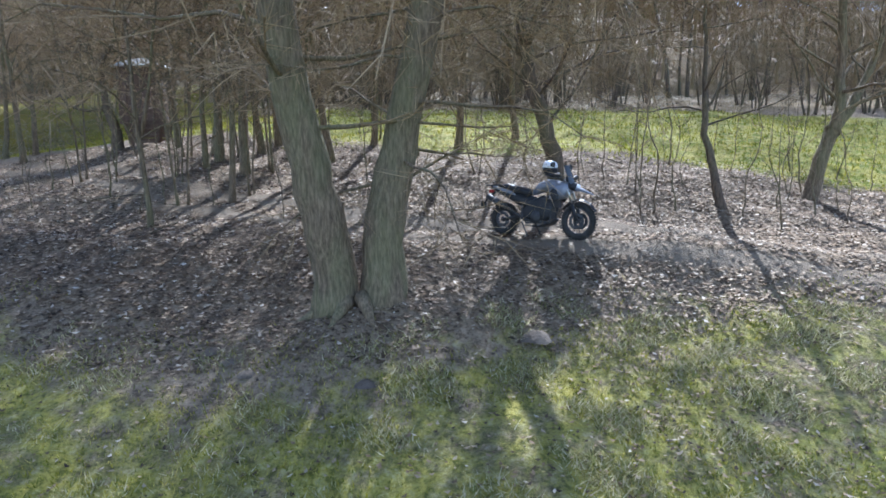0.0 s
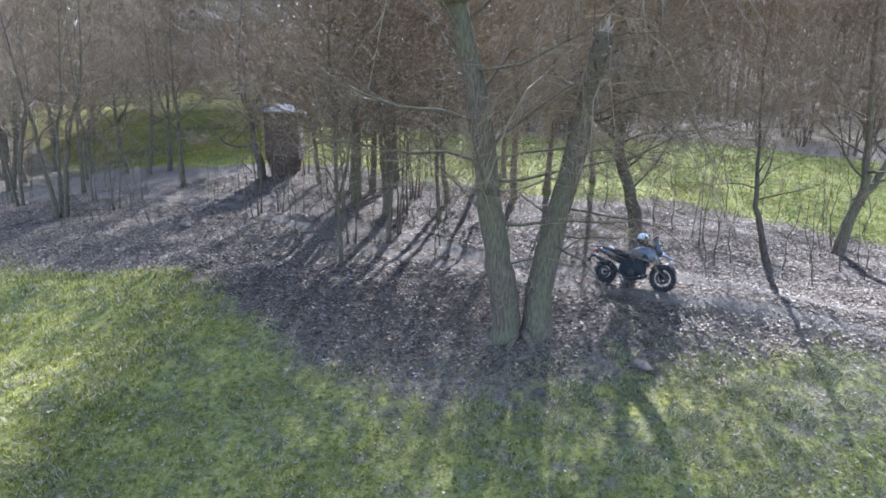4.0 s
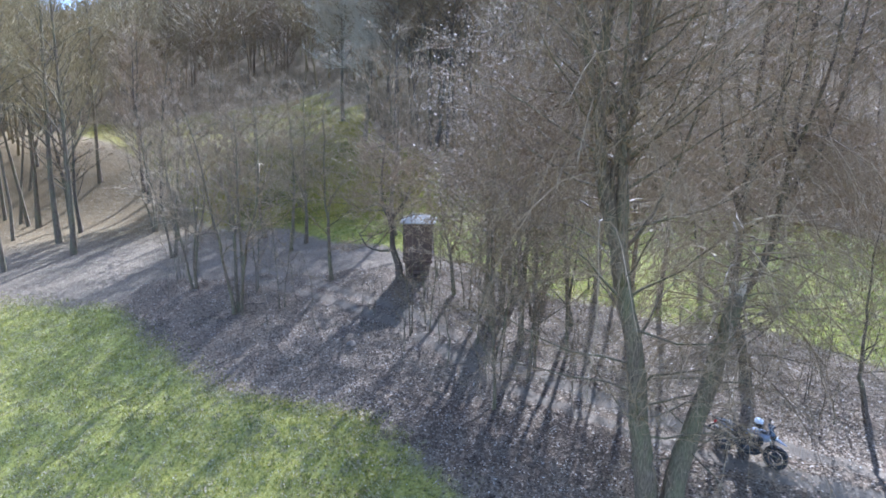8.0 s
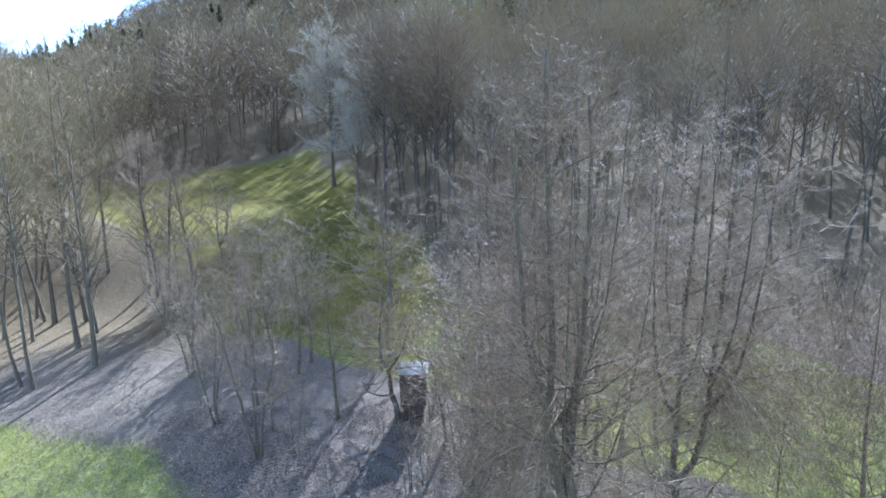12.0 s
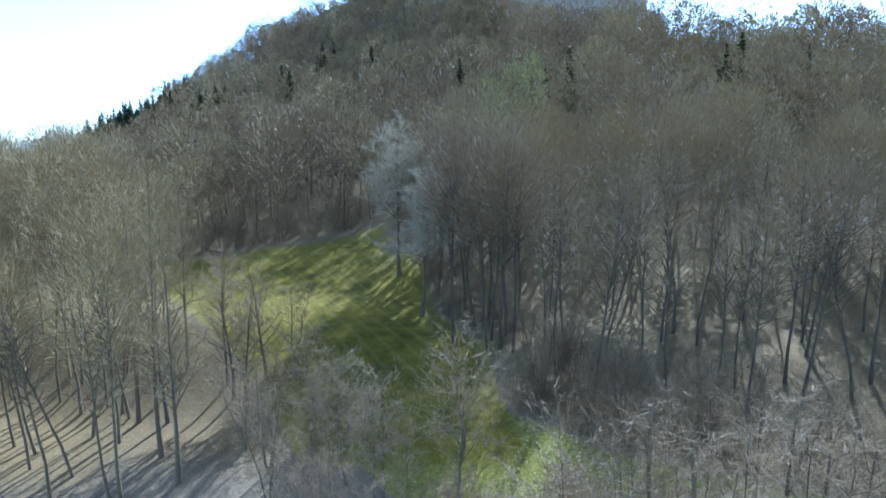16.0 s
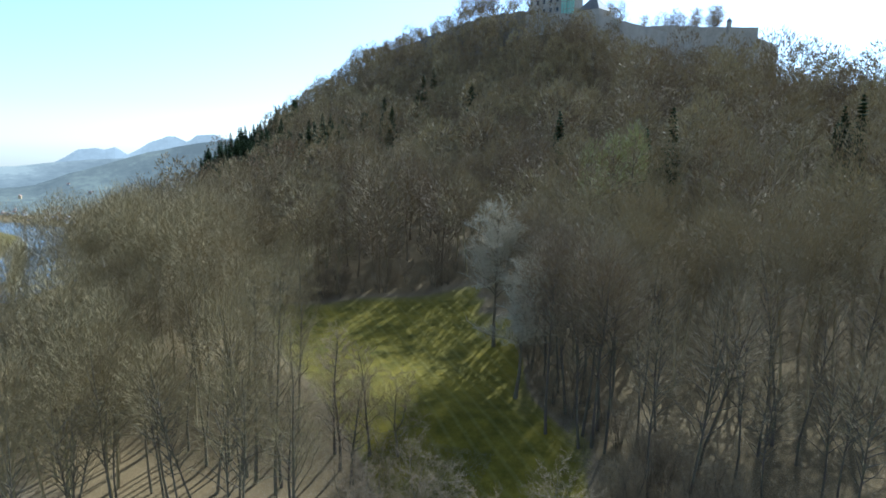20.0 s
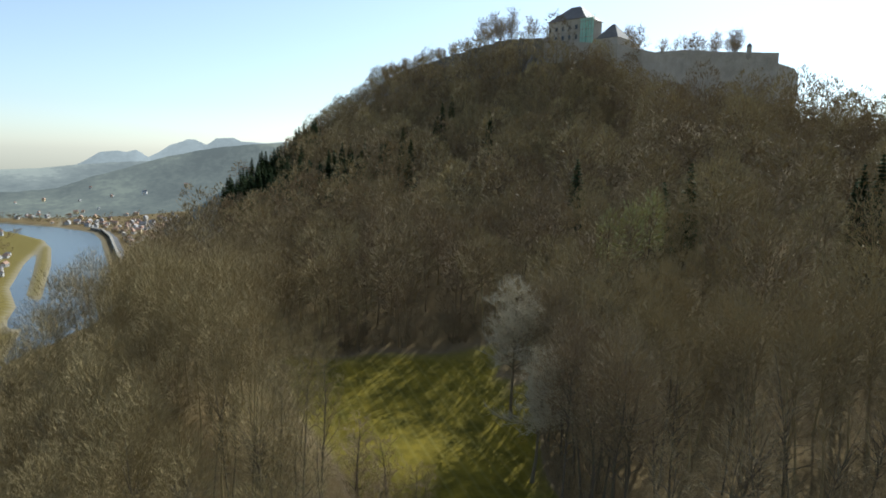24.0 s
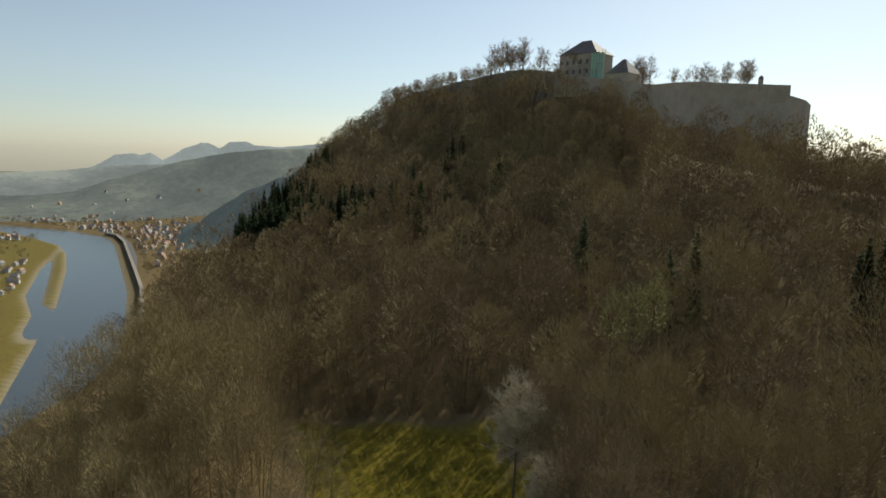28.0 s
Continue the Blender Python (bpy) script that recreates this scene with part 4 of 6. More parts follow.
# the left wood: tall straight trees on slender trunks
TALL = [dome_tree(80 + s, 23.5 + s, 0.19, 3.9 + 0.4 * (s % 3), 2300, 0.031, 22, 0.38, 6, 0.3, 0.72) for s in range(5)]
LIGHT = [dome_tree(280 + s, 23 + s, 0.17, 3.8 + 0.4 * (s % 3), 1250, 0.022, 22, 0.4, 6, 0.25, 0.75) for s in range(4)]
FINE = [bare_tree(180 + s, 26 + s, 0.24, 0.24, 40, 8, 11, low=0.3, thick=0.016, up=1.0) for s in range(2)]
rs = random.Random(31)
grove(FINE, "tree", "tall bare tree with a branchy crown at the wood's edge", "tall trees at the wood's edge", [(-45.6, 19.6), (-51.2, 23.7), (-60.3, 30.0), (-59.5, 38.0)], M_BARK, M_FOREST, 36, (0.9, 1.08))
spots = [(-49.0, 16.3), (-50.8, 16.8), (-64.1, 31.3), (-58.2, 16.6)]
far_left = []
deep = []
y = 4.0
while y < 84:
    x = -107.0 - 0.62 * (y - 10)
    while x < -47:
        px, py = x + rs.uniform(-1.9, 1.9), y + rs.uniform(-1.9, 1.9)
        x += 5.2 if x > -84 else 6.4
        if px > -48 - 1.04 * (py - 36) + float(meadow_edge(py)) - 3 or px > -57 - 0.35 * abs(py - 24) or (px > -64 and py < 15):
            continue
        (spots if px > -76 else far_left).append((px, py))
    y += 5.4
grove(LIGHT, "tree", "tall bare tree in a light deciduous wood", "trees of the left wood", spots, M_BARK, M_FOREST, 6, (0.9, 1.1))

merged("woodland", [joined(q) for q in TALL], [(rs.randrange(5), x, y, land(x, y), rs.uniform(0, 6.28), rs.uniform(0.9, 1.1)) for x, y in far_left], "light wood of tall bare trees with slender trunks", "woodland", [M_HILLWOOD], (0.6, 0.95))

# the right wood beyond the strip of meadow, with a brushy edge
rs = random.Random(33)
spots = [(-21.7, 44.0), (-20.3, 44.7), (-15.4, 46.8), (-13.7, 51.4), (-8.3, 44.5), (-4.5, 44.4), (-2.1, 37.0), (2.7, 39.8), (4.4, 40.3), (9.2, 42.2), (17.0, 43.8), (-20.1, 54.9), (-26.3, 45.5)]
for k in range(15):     # a closed edge along the upper meadow
    y = 44 + 2.2 * k + rs.uniform(-0.8, 0.8)
    spots.append((-11.5 - 0.65 * (y - 28) + rs.uniform(0.5, 5), y))
y = 36.0
while y < 80:
    x = -16 - 0.65 * (y - 28)
    while x < 66:
        px, py = x + rs.uniform(-2.4, 2.4), y + rs.uniform(-2.2, 2.2)
        x += 6.6
        if px < -11 - 0.65 * (py - 28) or rs.random() < 0.1 or any((px - q[0]) ** 2 + (py - q[1]) ** 2 < 9 for q in spots):
            continue
        (spots if py < 62 and px < 40 else deep).append((px, py))
    y += 6.0
# this wood's backlit shade goes into darker bark and twig colours
grove(LIGHT, "tree", "tall bare tree with a dark backlit trunk", "trees of the right wood", [q for q in spots if q[0] > -17], M_BARK_DARK, M_FOREST_SHADED, 7, (0.8, 1.06))
grove(TALL, "tree", "tall full-crowned bare tree with a dark trunk", "trees of the right wood", [q for q in spots if q[0] <= -17], M_BARK_DARK, M_FOREST_SHADED, 17, (0.85, 1.06))
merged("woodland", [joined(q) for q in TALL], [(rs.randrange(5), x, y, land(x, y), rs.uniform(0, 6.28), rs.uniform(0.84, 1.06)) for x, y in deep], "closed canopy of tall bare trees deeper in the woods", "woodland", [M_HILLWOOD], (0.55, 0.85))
HEDGE = [stem_tree(190 + s, [([(0.15 * math.cos(a), 0.15 * math.sin(a), -0.2), (0.5 * math.cos(a), 0.5 * math.sin(a), 1.4), (1.0 * math.cos(a), 1.0 * math.sin(a), 3.0), (1.3 * math.cos(a), 1.4 * math.sin(a), 4.6)], 0.045, 0.008) for a in (0.3 + s, 1.7 + s, 3.1 + s, 4.6 + s)],
                   2.0, 26, 5, 8, 0.008, 0.15, 0.7, sides=5, fill=[((0, 0, 2.6), (2.2, 2.2, 2.4), 900, 0.7)]) for s in range(3)]
spots = []
for k in range(64):
    x = rs.uniform(-16, 26)
    spots.append((x, float(strip_far(x)) + rs.uniform(0.5, 11) + 0.5))
for k in range(26):     # brush under the trees along the upper meadow
    y = rs.uniform(40, 72)
    spots.append((-13 - 0.65 * (y - 28) + rs.uniform(0, 9), y))
for k in range(44):     # and along its upper edge
    x = rs.uniform(-112, -44)
    spots.append((x, 80.5 + 0.26 * (x + 98) + rs.uniform(-0.5, 7)))
grove(HEDGE, "shrub", "grey bare shrub in the brushy edge of the wood", "shrubs at the wood's edge", spots, M_BARK_DARK, M_FOREST_SHADED, 37, (0.7, 1.35))

# the two pale trees at the meadow's edge, and conifers
PALE = [bare_tree(95 + s, 22 - 4 * s, 0.3, 0.4 - 0.04 * s, 38, 9, 22, low=0.38, thick=0.042, up=0.7) for s in range(2)]
grove(PALE, "pale_tree", "pale silvery bare tree catching the sun", "pale trees at the meadow's edge", [(-42.0, 67.5), (-33.0, 53.0)], M_BARK, M_PALE, 8, (1.0, 1.1))
LARCH = [dome_tree(97, 24, 0.2, 2.6, 520, 0.15, 8, 0.4)]
grove(LARCH, "conifer", "yellow-green conifer catching the sun among bare trees", "light conifers", [(-28.5, 96.6), (-34, 95), (-26, 101)], M_BARK_DARK, M_PINE, 9, (1.12, 1.25))
FIR = [spruce_tree(98 + s, 16 + 3 * s, 0.2, 24, 11, 0.42) for s in range(2)]
rs = random.Random(35)
spots = []
while len(spots) < 105:      # a belt along the shoulder's edge
    y = 168 + 150 * rs.random() ** 1.25
    spots.append((float(np.interp(y, [168, 202, 256, 304, 358], [-218, -236, -264, -286, -306])) + rs.uniform(-3, 15), y))
while len(spots) < 175:      # and below it on the slope
    u = rs.random()
    spots.append((-218 + 60 * u, 178 + 37 * u + rs.uniform(-13, 13)))
for cx, cy, n, r in ((-25, 132, 2, 4), (-51, 162, 2, 6), (-177, 212, 9, 14), (-162, 252, 6, 14), (18, 150, 2, 8), (26, 165, 3, 10), (-212, 185, 14, 11), (-110, 225, 2, 10)):
    for k in range(n):      # single conifers among the bare trees
        spots.append((cx + rs.gauss(0, r), cy + rs.gauss(0, r)))
grove(FIR, "spruce", "dark green spruce on the hill's shoulder", "spruces on the shoulder", spots, M_BARK_DARK, M_SPRUCE, 10, (0.9, 1.3))


def hill_free(x, y):
    """Whether the closed hillside forest stands at a place."""
    if y < 84 - 0.15 * (x + 20) and x > -14 - 0.65 * (y - 28):
        return False
    if x > -160 and x + 48 + 1.04 * (y - 36) > meadow_edge(y) - 2 and x < -10 - 0.65 * (y - 28) and y < 81 + 0.26 * (x + 98):
        return False
    if y < 78 and x > -150:
        return False
    if y < 36 or (y < 100 and x < -103 - 0.62 * (y - 10)):
        return False
    wall = np.interp(x, [-420, -391, -330, -227, -162, -118, -75, -72, 12, 14], [526, 487, 439, 377, 331, 295, 276, 353, 389, 466])
    return y < wall


def build_forest():
    rng = random.Random(7)
    kinds = [joined(dome_tree(100 + i, 16 + (i % 4) * 1.5, 0.2, 4.0 + 0.6 * (i % 4), 600, 0.135, 6, 0.2, 4, 0.72, 0.62)) for i in range(8)]
    kinds += [joined(dome_tree(120 + i, 17 + i, 0.2, 4.2 + 0.5 * i, 1050, 0.065, 10, 0.25, 5, 0.6, 0.62)) for i in range(4)]
    spots = []
    y = 36.0
    while y < 500:
        step = 7.4 if y < 150 else 8.3
        x = -165 - 0.55 * (y - 30)
        while x < 60 + 0.25 * y:
            px, py = x + rng.uniform(-2.8, 2.8), y + rng.uniform(-2.8, 2.8)
            x += step
            if not hill_free(px, py) or (-222 < px < -158 and abs(py - 190 - 0.62 * (px + 200)) < 16 and rng.random() < 0.8) or (160 < py < 320 and px < np.interp(py, [168, 202, 256, 304, 358], [-200, -218, -248, -272, -292]) and rng.random() < 0.9):
                continue
            spots.append((rng.randrange(8) if py > 140 else 8 + rng.randrange(4), px, py, land(px, py), rng.uniform(0, 6.28), rng.choice((0.68, 0.9, 1.08, 1.28)) * rng.uniform(0.9, 1.1) * (0.72 if py > 255 and px > -95 else 0.8 if py > 290 and px > -130 else 1.0)))
        y += step
    for k in range(120):        # undergrowth along the crest below the walls
        px = rng.uniform(-95, -60)
        py = rng.uniform(262, 304) + 0.3 * (px + 5)
        if hill_free(px, py):
            spots.append((rng.randrange(8), px, py, land(px, py) - 1.2, rng.uniform(0, 6.28), rng.uniform(0.3, 0.55)))
    for k in range(160):         # and along the low crest beside it
        px, py = rng.uniform(-6, 60), rng.uniform(228, 262)
        spots.append((rng.randrange(8), px, py, land(px, py) - 1.0, rng.uniform(0, 6.28), rng.uniform(0.35, 0.6)))
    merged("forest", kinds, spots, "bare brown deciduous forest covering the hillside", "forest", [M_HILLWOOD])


build_forest()


# ---- hunting hide ----
def plank_wall(thing, name, x0, x1, y, z0, z1, n, material, axis="x"):
    """A row of upright boards with gaps, each a part."""
    w = (x1 - x0) / n
    rng = random.Random(int(x0 * 100 + y * 10))
    for i in range(n):
        s = Soup()
        c = x0 + w * (i + 0.5)
        size = (w * 0.93, 0.03, z1 - z0 + rng.uniform(-0.04, 0.04)) if axis == "x" else (0.03, w * 0.93, z1 - z0)
        s.box((c, y, z0) if axis == "x" else (y, c, z0), size)
        part(name, s, material, thing)


def build_hide():
    M_BOARD = two_tone("weathered_boards", (0.055, 0.036, 0.026), (0.14, 0.092, 0.064), 2, 25, 0.9, stretch=(1, 1, 0.2))
    M_DOOR = two_tone("door_boards", (0.075, 0.05, 0.037), (0.15, 0.102, 0.076), 2, 25, 0.9, stretch=(1, 1, 0.2))
    M_FELT = two_tone("pale_roof", (0.2, 0.19, 0.165), (0.36, 0.345, 0.31), 2, 12, 0.85, spec=0.15)
    hide = new("hunting_hide")
    tagged(hide, "closed dark brown wooden hunting hide with a pale hipped roof", "hunting hide")
    z0, z1, h = 1.0, 2.95, 0.74
    for x in (-h, h):
        for y in (-h, h):
            s = Soup()
            s.box((x, y, z0 - 0.1), (0.1, 0.1, z1 - z0 + 0.1))
            part("corner_post", s, M_BOARD, hide)
    s = Soup()
    s.box((0, 0, z0 - 0.18), (1.62, 1.62, 0.08))
    part("floor", s, M_BOARD, hide)
    plank_wall(hide, "board", -h, h, h + 0.03, z0 - 0.08, z1, 8, M_BOARD)
    plank_wall(hide, "board", -h, -0.5, -h - 0.03, z0 - 0.08, z1, 2, M_BOARD)
    plank_wall(hide, "board", 0.42, h, -h - 0.03, z0 - 0.08, z1, 2, M_BOARD)
    plank_wall(hide, "board", -0.5, 0.42, -h - 0.03, z1 - 0.3, z1, 5, M_BOARD)
    for x in (-h - 0.03, h + 0.03):
        plank_wall(hide, "board", -h, h, x, z0 - 0.08, z1, 8, M_BOARD, "y")
    door = Soup()
    door.box((-0.04, -h, z0 - 0.05), (0.9, 0.04, 1.68))
    door = part("door", door, M_DOOR, hide, "reddish-brown board door")
    for z in (z0 + 0.25, z0 + 1.2):
        s = Soup()
        s.box((-0.04, -h - 0.035, z), (0.86, 0.03, 0.1))
        part("ledge", s, M_BOARD, door)
    for x in (-0.52, 0.44):
        s = Soup()
        s.box((x, -h - 0.06, z0 - 0.08), (0.07, 0.04, 1.75))
        part("door_post", s, M_DOOR, hide)
    # the hipped roof, with eaves that stand out
    e, r = 0.95, 0.3
    roof = Soup()
    roof.v += [Vector(q) for q in ((-e, -e, z1), (e, -e, z1), (e, e, z1), (-e, e, z1), (-e, -e, z1 + 0.05), (e, -e, z1 + 0.05), (e, e, z1 + 0.05), (-e, e, z1 + 0.05), (-r, 0, z1 + 0.42), (r, 0, z1 + 0.42))]
    roof.f += [(3, 2, 1, 0), (0, 1, 5, 4), (1, 2, 6, 5), (2, 3, 7, 6), (3, 0, 4, 7), (4, 5, 9, 8), (5, 6, 9), (6, 7, 8, 9), (7, 4, 8)]
    part("roof", roof, M_FELT, hide, "pale hipped sheet roof")
    # the stubby support: legs that run inwards, closed with boards
    for x in (-1, 1):
        for y in (-1, 1):
            s = Soup()
            s.tube([(0.42 * x, 0.42 * y, -0.3), (0.68 * x, 0.68 * y, z0 - 0.1)], [0.08, 0.07], 8)
            part("leg", s, M_BOARD, hide)
    for k in range(4):
        z, w = 0.12 + 0.2 * k, 0.5 + 0.05 * k
        for y in (-w, w):
            s = Soup()
            s.box((0, y, z), (2 * w - 0.04, 0.035, 0.17))
            part("skirt_board", s, M_BOARD, hide)
        for x in (-w, w):
            s = Soup()
            s.box((x, 0, z), (0.035, 2 * w - 0.04, 0.17))
            part("skirt_board", s, M_BOARD, hide)
    for k in range(3):
        s = Soup()
        s.box((0.2, -0.95 - 0.16 * k, 0.66 - 0.26 * k), (0.8, 0.2, 0.05))
        part("step", s, M_DOOR, hide)
    for x in (-0.2, 0.6):
        s = Soup()
        s.tube([(x, -1.4, -0.1), (x, -0.8, 0.82)], [0.04, 0.04], 6)
        part("stringer", s, M_BOARD, hide)
    hide.matrix_basis = pose(*stand_on(-13.7, 11.2), 0, 0, 12)


build_hide()


# ---- motorcycle ----
def ring(soup, c, R, r, n=28, m=8, axis="y"):
    """A torus about an axis across the bike."""
    base = len(soup.v)
    for i in range(n):
        a = 2 * math.pi * i / n
        for j in range(m):
            b = 2 * math.pi * j / m
            q = R + r[0] * math.cos(b)
            soup.v.append(Vector((c[0] + q * math.cos(a), c[1] + r[1] * math.sin(b), c[2] + q * math.sin(a))))
    for i in range(n):
        for j in range(m):
            k, l = (i + 1) % n, (j + 1) % m
            soup.f.append((base + i * m + j, base + k * m + j, base + k * m + l, base + i * m + l))


def loft(soup, sections, n=14, power=2.6, y=0.0):
    """A skin over rounded cross-sections: (x, z, half width, half height)."""
    base = len(soup.v)
    for x, z, w, h in sections:
        for k in range(n):
            a = 2 * math.pi * k / n
            c, s = math.cos(a), math.sin(a)
            soup.v.append(Vector((x, y + w * math.copysign(abs(c) ** (2 / power), c), z + h * math.copysign(abs(s) ** (2 / power), s))))
    for i in range(len(sections) - 1):
        for k in range(n):
            l = (k + 1) % n
            soup.f.append((base + i * n + k, base + i * n + l, base + (i + 1) * n + l, base + (i + 1) * n + k))
    soup.f.append(tuple(base + n - 1 - k for k in range(n)))
    soup.f.append(tuple(base + (len(sections) - 1) * n + k for k in range(n)))


def build_motorcycle():
    M_BLACK = two_tone("black_plastic", (0.012, 0.012, 0.013), (0.03, 0.03, 0.032), 6, 60, 0.55, bump=0.05)
    M_RUBBER = two_tone("tyre_rubber", (0.015, 0.015, 0.015), (0.05, 0.046, 0.04), 8, 60, 0.9)
    M_SILVER = two_tone("silver_paint", (0.16, 0.17, 0.205), (0.25, 0.26, 0.3), 5, 50, 0.4, 0.3, bump=0.02)
    M_ALU = two_tone("aluminium", (0.3, 0.29, 0.27), (0.45, 0.44, 0.42), 8, 60, 0.35, 0.9, bump=0.02)
    M_STEEL = two_tone("dark_metal", (0.035, 0.035, 0.038), (0.09, 0.09, 0.09), 8, 60, 0.6, 0.6, bump=0.05)
    M_SEAT = two_tone("seat_cover", (0.015, 0.015, 0.018), (0.035, 0.035, 0.038), 8, 90, 0.7, bump=0.1)
    M_LENS = Mat("headlight_glass", 0.1, spec=0.6).colour((0.7, 0.72, 0.75)).m
    M_SCREEN = Mat("tinted_screen", 0.08, spec=0.6).colour((0.05, 0.055, 0.06)).m
    M_RED = Mat("tail_lens", 0.25).colour((0.35, 0.02, 0.02)).m
    bike = new("motorcycle")
    tagged(bike, "silver and black enduro touring motorcycle parked on the track", "motorcycle")

    def wheel(x, z, R, r, name):
        tyre = Soup()
        ring(tyre, (x, 0, z), R - r, (r, r * 0.9))
        hub = part(name, tyre, M_RUBBER, bike, smooth=True)
        s = Soup()
        n = 44
        for i in range(n):
            a = 2 * math.pi * i / n
            for y in (-0.035, 0.035):
                q = R * 1.0
                s.box((x + q * math.cos(a), y * (1 if i % 2 else -0.2), z + q * math.sin(a) - 0.012), (0.026, 0.05, 0.024), 0)
        part("tread", s, M_RUBBER, hub)
        s = Soup()
        ring(s, (x, 0, z), R - 2 * r + 0.012, (0.018, 0.045), 28, 6)
        part("rim", s, M_STEEL, hub, smooth=True)
        s = Soup()
        for i in range(18):
            a = 2 * math.pi * i / 18
            e = 0.035 if i % 2 else -0.035
            s.tube([(x + 0.04 * math.cos(a + 0.5), e, z + 0.04 * math.sin(a + 0.5)), (x + (R - 2 * r) * math.cos(a), 0, z + (R - 2 * r) * math.sin(a))], [0.005, 0.005], 4)
        part("spokes", s, M_STEEL, hub)
        s = Soup()
        s.tube([(x, -0.07, z), (x, 0.07, z)], [0.05, 0.05], 12)
        part("hub", s, M_STEEL, hub)
        s = Soup()
        for y in (-0.085, 0.085) if R > 0.33 else (-0.085,):
            ring(s, (x, y, z), 0.12, (0.03, 0.004), 24, 4)
        part("brake_disc", s, M_STEEL, hub)

    wheel(0.0, 0.315, 0.315, 0.075, "rear_wheel")
    wheel(1.58, 0.345, 0.345, 0.058, "front_wheel")
    for y in (-0.1, 0.1):
        s = Soup()
        s.tube([(1.58, y, 0.34), (1.47, y, 0.68)], [0.036, 0.033], 10)
        leg = part("fork_leg", s, M_BLACK, bike, smooth=True)
        s = Soup()
        s.tube([(1.47, y, 0.68), (1.3, y, 1.1)], [0.024, 0.024], 10)
        part("fork_tube", s, M_ALU, leg, "bright steel fork tube", True)
    s = Soup()
    loft(s, [(1.16, 0.9, 0.04, 0.05), (1.4, 0.96, 0.1, 0.045), (1.62, 0.92, 0.08, 0.03), (1.84, 0.84, 0.03, 0.012)])
    part("beak", s, M_SILVER, bike, "silver front beak", True)
    s = Soup()
    pts = [(1.58 + 0.385 * math.cos(a), 0, 0.345 + 0.385 * math.sin(a)) for a in (0.5, 0.9, 1.3, 1.7, 2.1, 2.6)]
    for a, b in zip(pts, pts[1:]):
        i = len(s.v)
        s.v += [Vector((a[0], -0.06, a[2])), Vector((a[0], 0.06, a[2])), Vector((b[0], 0.06, b[2])), Vector((b[0], -0.06, b[2])), Vector((a[0], 0, a[2] + 0.03)), Vector((b[0], 0, b[2] + 0.03))]
        s.f += [(i, i + 4, i + 5, i + 3), (i + 4, i + 1, i + 2, i + 5), (i, i + 3, i + 2, i + 1)]
    part("front_mudguard", s, M_BLACK, bike)
    s = Soup()
    loft(s, [(1.02, 0.86, 0.14, 0.13), (1.15, 0.9, 0.19, 0.17), (1.3, 0.92, 0.17, 0.16), (1.42, 0.96, 0.1, 0.1)])
    part("front_fairing", s, M_SILVER, bike, "silver side fairing", True)
    s = Soup()
    loft(s, [(0.66, 0.86, 0.1, 0.06), (0.78, 0.95, 0.15, 0.1), (0.95, 1.0, 0.17, 0.11), (1.12, 1.01, 0.15, 0.09), (1.24, 0.99, 0.1, 0.06)])
    part("tank_cover", s, M_SILVER, bike, "silver tank cover", True)
    for y in (-0.175, 0.175):
        s = Soup()
        loft(s, [(1.06, 0.84, 0.02, 0.03), (1.13, 0.82, 0.025, 0.12), (1.19, 0.8, 0.02, 0.11), (1.24, 0.78, 0.01, 0.04)], y=y * 1.08)
        part("side_panel", s, M_BLACK, bike, smooth=True)
    s = Soup()
    loft(s, [(-0.14, 0.97, 0.08, 0.03), (0.1, 0.95, 0.14, 0.07), (0.3, 0.9, 0.16, 0.07), (0.52, 0.85, 0.13, 0.07), (0.68, 0.87, 0.09, 0.05)])
    part("seat", s, M_SEAT, bike, smooth=True)
    s = Soup()
    loft(s, [(-0.3, 0.95, 0.05, 0.03), (-0.12, 0.88, 0.1, 0.07), (0.15, 0.8, 0.15, 0.11), (0.35, 0.72, 0.15, 0.13), (0.6, 0.66, 0.12, 0.12), (0.72, 0.66, 0.09, 0.09)])
    tail = part("tail_section", s, M_BLACK, bike, smooth=True)
    for y in (-0.125, 0.125):
        s = Soup()
        loft(s, [(-0.22, 0.95, 0.012, 0.02), (-0.02, 0.9, 0.015, 0.035), (0.2, 0.84, 0.012, 0.03), (0.3, 0.8, 0.01, 0.015)], y=y * 1.15)
        part("tail_trim", s, M_SILVER, tail, "silver tail trim", True)
    s = Soup()
    s.box((-0.34, 0, 0.83), (0.05, 0.12, 0.06))
    part("tail_light", s, M_RED, tail)
    s = Soup()
    s.tube([(-0.25, 0, 0.85), (-0.45, 0, 0.7), (-0.5, 0, 0.6)], [0.02, 0.02, 0.015], 6)
    s.box((-0.52, 0, 0.52), (0.01, 0.19, 0.13))
    part("plate_holder", s, M_BLACK, tail)
    s = Soup()
    for y in (-0.11, 0.11):
        s.tube([(0.18, y, 0.93), (-0.05, y, 0.99), (-0.42, y, 0.97)], [0.011] * 3, 6)
    for x in (-0.1, -0.25, -0.42):
        s.tube([(x, -0.11, 0.98), (x, 0.11, 0.98)], [0.01] * 2, 6)
    part("luggage_rack", s, M_STEEL, bike)
    s = Soup()
    loft(s, [(0.42, 0.44, 0.12, 0.1), (0.6, 0.5, 0.16, 0.19), (0.85, 0.55, 0.17, 0.25), (1.06, 0.54, 0.13, 0.18)], power=4)
    engine = part("engine", s, M_BLACK, bike)
    s = Soup()
    s.tube([(0.78, -0.2, 0.4), (0.78, -0.15, 0.4)], [0.1, 0.12], 16)
    part("clutch_cover", s, M_STEEL, engine, smooth=True)
    s = Soup()
